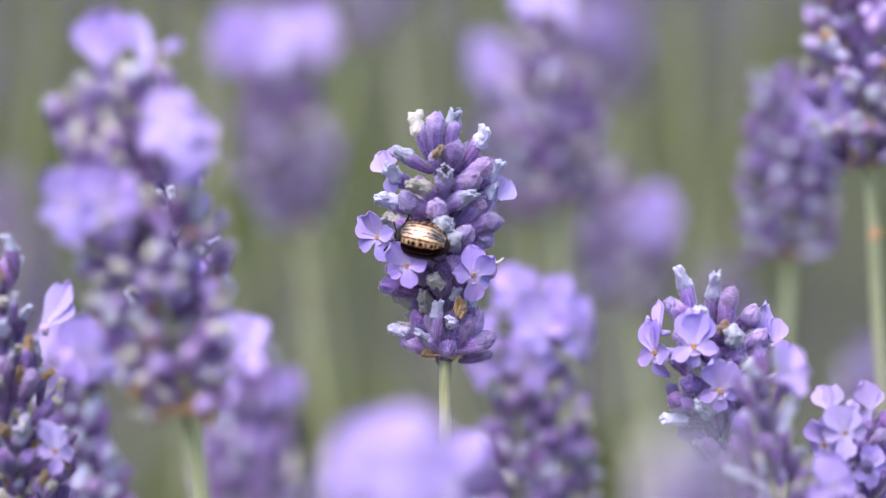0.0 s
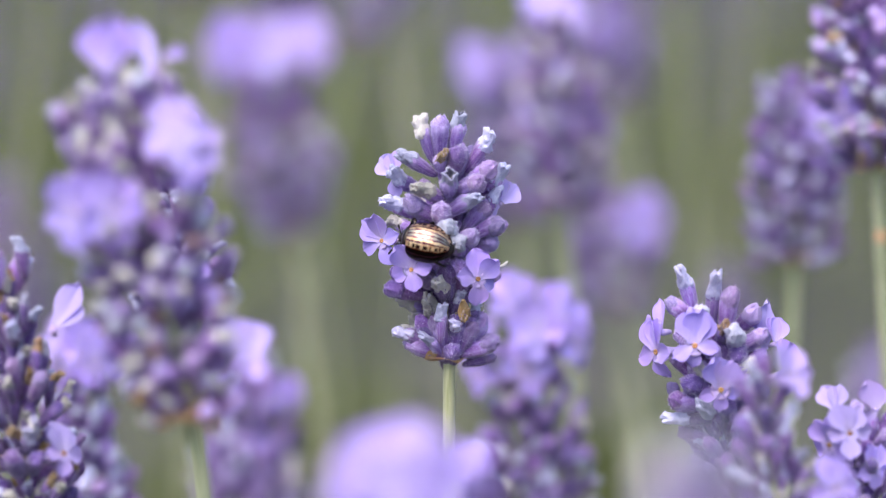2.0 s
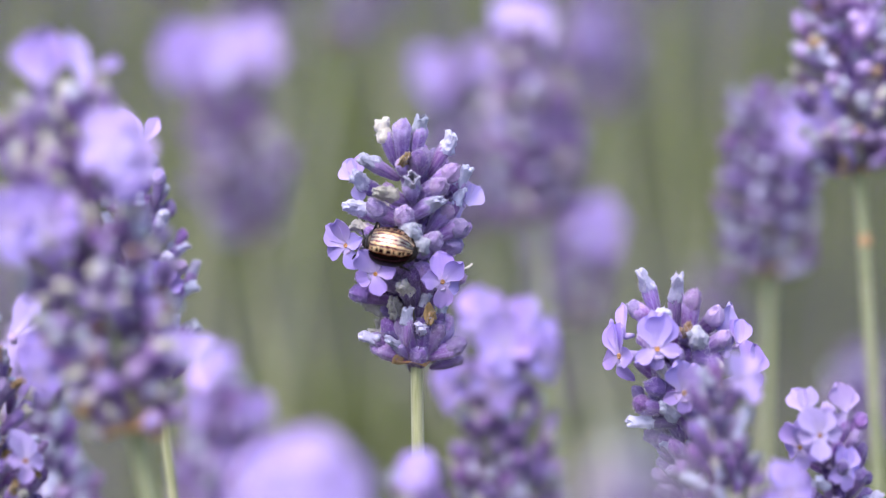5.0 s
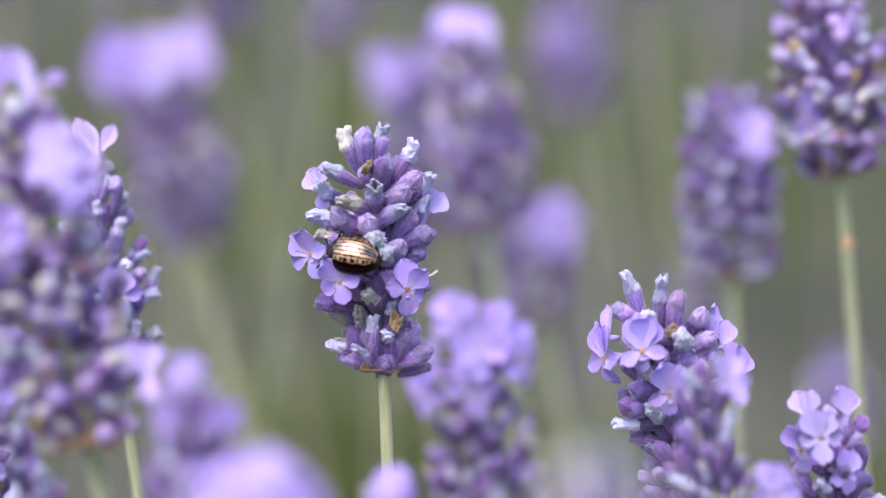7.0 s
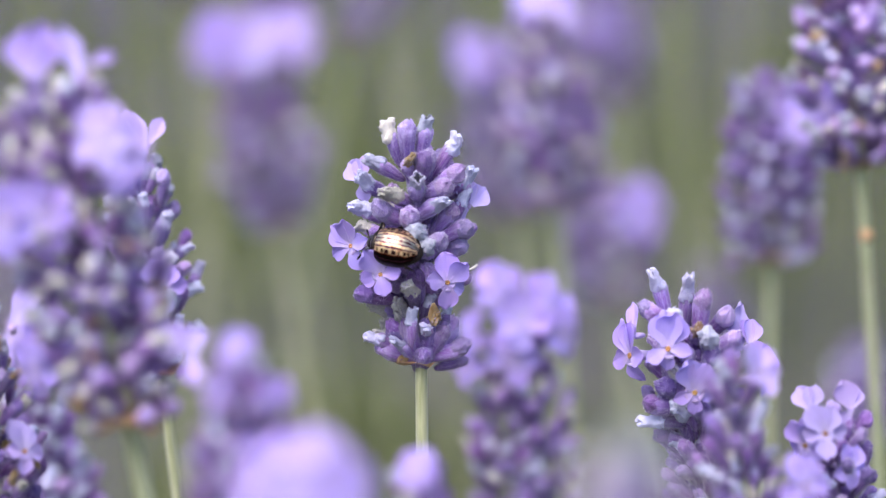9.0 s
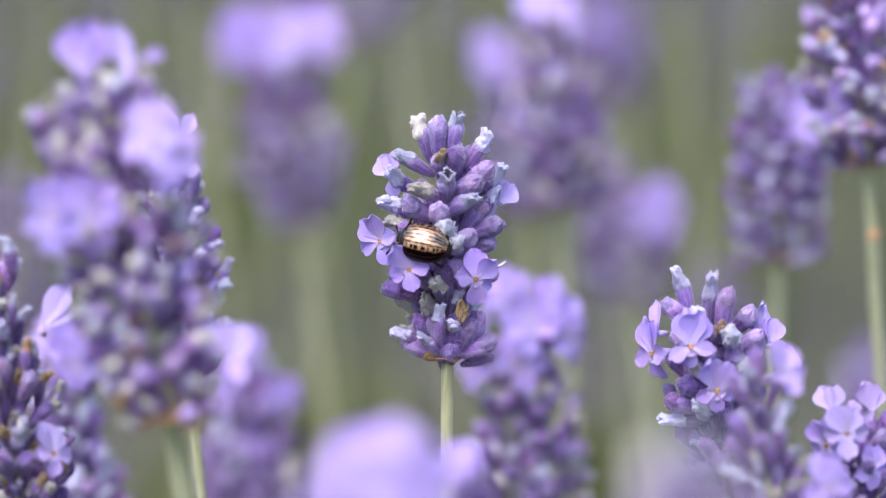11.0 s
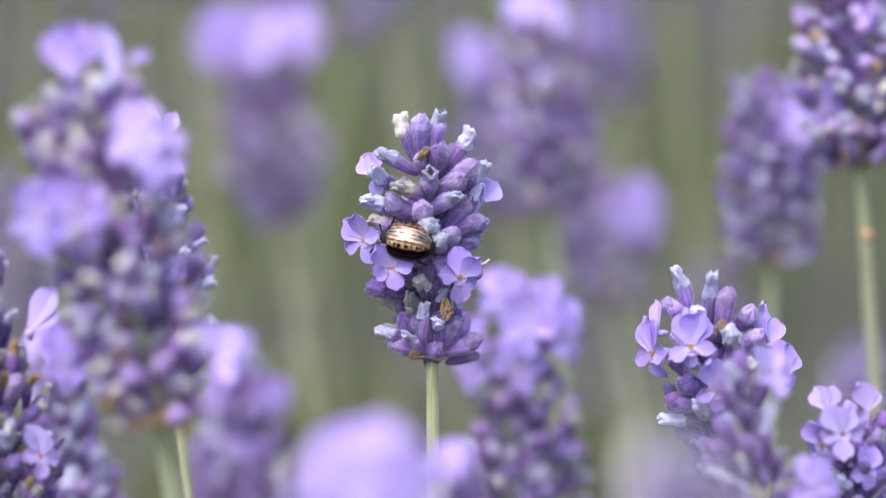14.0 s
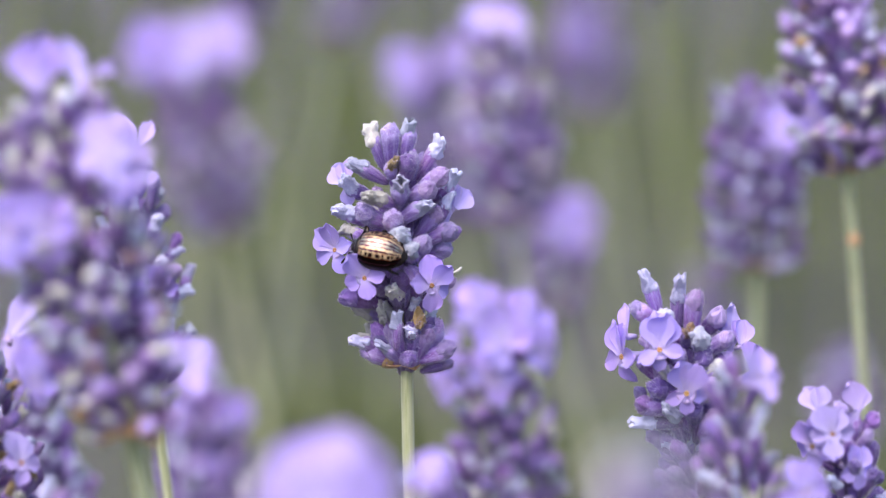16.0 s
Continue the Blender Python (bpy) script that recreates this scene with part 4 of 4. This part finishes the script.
# sideways drift and dip of each spike's foot in mm, as at the plane of focus
SWAY = {
    "A": ((-0.0, -1.0, 1.2, -0.2, 0.5, -1.5, -4.2, -3.0, -3.5, -5.0, -7.6, -5.7, -2.6, -5.8, -3.0, 0.8, -0.8, -2.4, -4.9, -2.7, -1.6, -5.1, -1.2, -2.6, -4.8),
          (-0.0, 0.4, 0.3, 0.3, 0.4, 0.8, 1.1, 0.7, 0.9, 1.1, 1.8, 1.6, 0.5, 0.7, 0.9, 0.3, 0.5, 0.9, 1.2, 0.5, 0.2, 1.0, 0.6, 0.8, 1.3)),
    "B": ((-0.0, -3.7, 0.7, -0.6, 0.4, -2.7, -6.9, -4.9, -6.7, -9.4, -12.1, -10.8, -5.3, -9.3, -7.0, -1.0, -3.3, -4.0, -5.4, -4.6, -3.3, -8.9, -3.3, -4.9, -6.8),
          (-0.0, 1.6, 0.8, 0.9, 0.9, 1.8, 3.3, 2.0, 2.3, 2.9, 3.8, 3.2, 1.4, 2.0, 1.5, 1.1, 1.5, 2.2, 2.2, 1.4, 1.3, 2.8, 1.6, 2.0, 2.8)),
    "E": ((-0.0, -1.2, 1.5, -0.1, 0.6, -2.3, -4.1, -3.0, -3.3, -5.4, -7.7, -5.6, -1.6, -4.6, -3.4, -0.2, -1.6, -2.5, -5.2, -4.1, -1.2, -4.7, -1.0, -2.2, -3.8),
          (0.0, 0.3, -0.1, 0.2, 0.2, 0.6, 1.8, 0.6, 1.3, 2.1, 2.5, 2.1, -0.2, 1.3, 0.0, 0.2, 0.3, 0.8, 1.3, 0.6, 0.1, 1.2, 0.3, 0.8, 1.4)),
    "D": ((-0.0, -1.2, 1.2, 0.3, 1.0, -1.3, -3.3, -2.8, -3.3, -5.4, -7.7, -5.6, -1.6, -4.6, -3.4, 0.4, -1.6, -2.4, -3.3, -3.2, -1.6, -5.9, -1.7, -2.9, -3.8),
          (0.0, 0.5, 0.1, 0.2, 0.2, 0.8, 1.6, 1.0, 1.3, 2.1, 2.5, 2.1, -0.2, 1.3, 0.0, 0.3, 0.6, 1.0, 1.5, 0.8, 0.6, 1.4, 0.8, 1.0, 1.4)),
    "F": ((0.0, -0.4, 0.8, 0.5, 0.0, -3.4, -4.3, -1.9, -3.6, -7.0, -6.3, -5.6, -1.0, -0.8, -1.0, -0.3, -0.8, -5.7, -2.5, -1.9, -1.3, -1.0, -0.9, -2.2, -5.2),
          (0.0, 0.4, -0.3, 0.1, 0.6, 2.6, 2.6, 2.0, 3.4, 4.0, 4.0, 4.0, 1.6, 0.4, 0.8, 0.8, 1.0, 4.8, 1.8, 1.1, 1.0, 1.0, 1.2, 2.0, 3.2)),
    "I": ((0.0, -1.6, -0.3, -0.8, -1.4, -8.2, -10.5, -6.3, -5.9, -10.5, -11.1, -9.8, -1.0, -0.1, -1.8, 0.6, -0.8, -11.6, -5.6, -3.4, -2.0, -2.2, -2.2, -4.6, -9.1),
          (0.0, 0.1, -0.2, 0.0, 0.6, 2.7, 2.8, 1.9, 1.3, 1.6, 1.4, 2.0, 0.1, -1.0, -0.6, -0.7, -0.5, 2.5, -0.3, -0.5, -0.7, -0.7, -0.5, 0.1, 1.0)),
    "G": ((0.0, -1.3, 2.0, -0.6, -0.6, -5.2, -7.5, -4.5, -6.1, -10.5, -12.5, -9.8, -3.1, -0.7, -2.1, 1.1, -0.4, -11.5, -5.3, -3.0, -1.6, -1.7, -1.8, -4.3, -8.9),
          (0.0, 0.1, 0.2, 0.6, 1.0, 1.6, 1.7, 1.5, 1.7, 2.2, 2.4, 2.3, 0.9, -0.1, 0.3, -0.2, -0.1, 2.0, 0.0, -0.1, -0.2, -0.2, -0.1, 0.4, 1.0)),
    "H": ((0.0, 2.1, 1.5, 2.0, 1.0, -1.8, -4.1, -1.3, -2.4, -5.8, -8.3, -3.5, 0.9, 1.3, 0.0, 0.3, -0.4, -4.1, -1.0, -2.0, -0.9, -0.7, -0.6, -1.6, -5.0),
          (0.0, -0.3, -0.2, -0.3, 0.4, 1.7, 2.1, 1.9, 1.7, 1.9, 2.8, 2.1, 0.8, -0.2, 0.3, 0.7, 1.0, 2.3, 1.2, 1.1, 0.9, 0.9, 1.0, 1.7, 2.2)),
    "K": ((-0.0, -0.2, 0.8, 0.4, 0.9, -0.2, -2.0, -0.1, -1.7, -4.5, -3.5, -2.5, -1.2, -2.2, -1.1, -0.1, 0.4, -1.6, -1.0, 0.1, -1.1, -1.2, 0.3, 0.4, -2.7),
          (0.0, 0.1, 0.2, 0.1, 0.3, 0.9, 1.0, 0.9, 0.7, 0.9, 1.2, 1.0, 0.5, 0.1, 0.1, 0.1, 0.1, 0.7, 0.5, 0.4, 0.1, 0.3, 0.4, 0.5, 0.7)),
    "J": ((-0.0, -0.2, 0.8, 0.4, 0.7, -0.6, -2.7, -1.1, -3.1, -6.7, -7.0, -5.2, -2.5, -3.2, -2.2, -1.3, -0.9, -3.6, -2.2, -1.3, -2.2, -2.4, -1.0, -1.2, -4.0),
          (-0.0, 0.3, 0.2, 0.2, 0.6, 1.7, 2.3, 2.2, 1.9, 2.0, 2.4, 2.7, 1.2, 0.3, 0.5, 0.6, 0.6, 1.7, 0.8, 0.8, 0.6, 0.6, 0.8, 1.1, 1.5)),
    "L": ((-0.0, -1.4, 0.7, 0.2, 0.1, -1.0, -3.3, -3.1, -4.2, -5.5, -5.6, -4.6, -1.3, -4.3, -2.8, 0.1, -1.0, -2.3, -2.7, -2.7, -0.3, -3.7, -2.0, -1.9, -3.7),
          (0.0, 0.1, -0.1, -0.1, -0.1, 0.0, 0.2, 0.2, 0.2, 0.3, 0.4, 0.3, 0.0, 0.4, 0.2, -0.0, 0.1, 0.2, 0.2, 0.3, -0.0, 0.4, 0.1, 0.2, 0.3)),
    "M": ((-0.0, -3.2, -0.8, -0.0, 0.2, -1.1, -3.3, -3.0, -5.7, -6.9, -6.3, -3.7, -1.7, -3.8, -3.1, -0.1, -1.8, -3.0, -3.3, -2.9, -2.0, -4.4, -2.6, -3.1, -3.1),
          (-0.0, 0.5, 0.3, 0.2, 0.2, 0.4, 0.9, 0.7, 0.8, 1.0, 1.0, 0.2, -0.4, -0.1, -0.1, -0.1, 0.2, 0.6, 0.6, 0.3, 0.1, 0.6, 0.3, 0.4, 0.6)),
    "N": ((-0.0, -1.1, 0.3, 0.6, 0.5, -0.5, -2.9, -2.2, -2.9, -5.4, -2.6, -3.0, -1.2, -2.6, -2.2, 0.6, -0.6, -1.6, -2.2, -1.3, -0.3, -2.2, -1.6, -1.5, -1.4),
          (0.0, -0.1, 0.0, 0.0, 0.0, 0.0, 0.1, 0.1, 0.3, 0.1, 0.6, 0.1, 0.0, 0.0, 0.0, 0.1, 0.1, 0.1, 0.1, 0.1, 0.1, 0.1, 0.1, 0.1, 0.1)),
    "O": ((0.0, -0.8, 0.6, 0.2, -0.3, -2.3, -4.0, -3.1, -3.5, -7.5, -6.1, -6.1, -1.5, -3.1, -1.7, -1.0, -0.8, -4.9, -1.6, -2.5, -1.2, -2.1, -1.3, -2.1, -3.8),
          (0.0, 0.4, 0.1, 0.3, 0.8, 2.6, 2.9, 2.9, 2.6, 2.9, 3.2, 3.3, 1.0, -0.3, -0.3, 0.3, 0.2, 2.3, 1.2, 0.6, 0.3, 0.3, 0.5, 1.3, 1.8)),
    "P2": ((-0.0, -2.8, 0.3, 0.2, 0.2, -1.3, -3.8, -4.0, -6.3, -7.9, -8.4, -5.4, -2.3, -6.5, -5.6, 0.1, -2.1, -2.6, -3.3, -3.2, -1.7, -5.9, -2.9, -3.5, -4.1),
          (0.0, 1.8, 1.2, 1.0, 1.0, 1.3, 2.2, 1.8, 2.7, 3.1, 4.3, 2.6, 1.8, 2.2, 2.1, 0.9, 1.5, 2.1, 2.1, 1.3, 0.9, 2.1, 1.7, 1.7, 2.3)),
    "C": ((-0.0, -1.0, 1.2, -0.2, 0.5, -1.5, -5.0, -3.0, -3.5, -5.4, -8.2, -6.0, -3.2, -3.8, -3.1, 0.8, -0.8, -2.4, -4.9, -2.7, -1.6, -3.3, -1.2, -2.6, -4.2),
          (-0.0, 0.4, 0.3, 0.3, 0.4, 0.8, 1.1, 0.7, 0.9, 1.1, 1.8, 1.6, 0.5, 0.7, 0.9, 0.3, 0.5, 0.9, 1.2, 0.5, 0.2, 1.0, 0.6, 0.8, 1.3)),
}
# each stalk: whose drift it follows, and how much of it
FOLLOWS = {"A": ("A", 1, 1), "B": ("B", 1, 1), "C": ("C", 1, 1), "D": ("D", 1, 1), "E": ("E", 1, 1), "F": ("F", 1, 1), "G": ("G", 1, 1), "H": ("H", 1, 1), "I": ("I", 1, 1),
           "J": ("J", 1, 1), "K": ("K", 1, 1), "L": ("L", 1, 1), "M": ("M", 1, 1), "N": ("N", 1, 1), "O": ("O", 1, 1), "P": ("P2", 1.8, 1.2), "P2": ("P2", 1, 1), "Q": ("P2", 1.2, .6),
           "R": ("K", 1.1, 1), "S": ("I", .95, .8), "S2": ("H", .5, .6), "T": ("G", .7, .5), "U": ("G", .6, .5), "V": ("J", .6, .5)}
PIVOT = 0.2
# the quicker flutter on top of the drift, mm at each tenth of a second from the time that leads the row
FLUTTER = (
    (0.0, (0.0, 1.6, 2.6, 2.5, 1.4, 0.0, -1.3, -1.4, 0.8, 1.8, 0.0, -1.1, -1.7, -1.0, 0.1, 0.0, -0.2, 0.1, 0.4, 0.2, 0.0, 0.5, -0.1, -0.5, -0.5, 0.0, 1.4, 1.5, -0.2, -0.3, 0.0, -0.1, -0.6, -0.5, -0.3, 0.0, 0.9, 0.8)),
    (5.8, (1.2, 1.6, 0.0, -1.4, -3.7, -2.8, -0.5, 0.0, -2.3, -4.2, -4.7, -3.3, 0.0, 2.0, 3.5, 1.3, -0.8, 0.0, -0.1, -0.4, 1.6, 2.1, 0.0, 0.0, 2.0, 3.0, 1.5, 0.0, 0.4, 1.5, 0.7, -0.5, 0.0, 0.2, 0.3)),
    (11.3, (0.2, -0.1, 0.0, 0.4, 0.1, -0.1, 0.2, 0.0, -0.0, -0.8, -0.5, -0.0, 0.0, -0.2, -0.1, -0.5, -1.2, 0.0, 1.9, 3.8, 2.4, 0.5, 0.0, 0.6, 1.0, 1.8, 1.9, 0.0, 0.2, 1.1, 1.8, 0.6, 0.0, -0.3, 0.3, 1.3, 1.4, 0.0, -0.7, -0.8, -0.0, 0.4, 0.0, 0.1, 0.9, 1.2, 0.4, 0.0)),
)
# how strongly each track feels the flutter
GUSTY = {"A": 1, "B": 1.35, "C": 1, "D": .9, "E": .9, "L": .75, "M": .9, "P2": 1.1}


def flutter(t):
    for start, row in FLUTTER:
        if start - 1e-6 <= t <= start + .1 * (len(row) - 1) + 1e-6:
            return row[int(round((t - start) * 10))]
    for (s0, r0), (s1, r1) in zip(FLUTTER, FLUTTER[1:]):      # out of sight: the same kind of swing, carried on
        a, b = s0 + .1 * (len(r0) - 1), s1
        if a < t < b:
            f = (t - a) / (b - a)
            return r0[-1] * (1 - f) + r1[0] * f + 1.5 * math.sin(math.pi * f) * math.sin(2 * math.pi * (t - a) / .72)
    return 0.0



def stalk_pose(key, dx, dz):
    s = STALKS[key]
    grow = s["d"] / FOCUS
    lean = s["lean"] + math.degrees(dx * grow / PIVOT)
    axis = Vector((math.sin(radians(lean)), 0, math.cos(radians(lean))))
    foot = s["base"] + Vector((dx * grow, 0, -dz * grow)) - axis * STEM_LENGTH
    return pose(*foot, 0, lean, 0)


def motions():
    for key, s in STALKS.items():
        track, kx, kz = FOLLOWS.get(key, ("G", .35, .2))
        xs, zs = SWAY[track]
        gust = GUSTY.get(track, .6)
        poses = []
        for i in range(161):
            t = i / 10
            x = np.interp(t, TIMES, xs) + gust * flutter(t)
            z = np.interp(t, TIMES, zs)
            poses.append((t, stalk_pose(key, float(x) * kx / 1000, float(z) * kz / 1000)))
        walk(s["ob"], poses)
        if key == "A":
            walk(BEETLE, [(t, m @ BEETLE_REL) for t, m in poses])


motions()
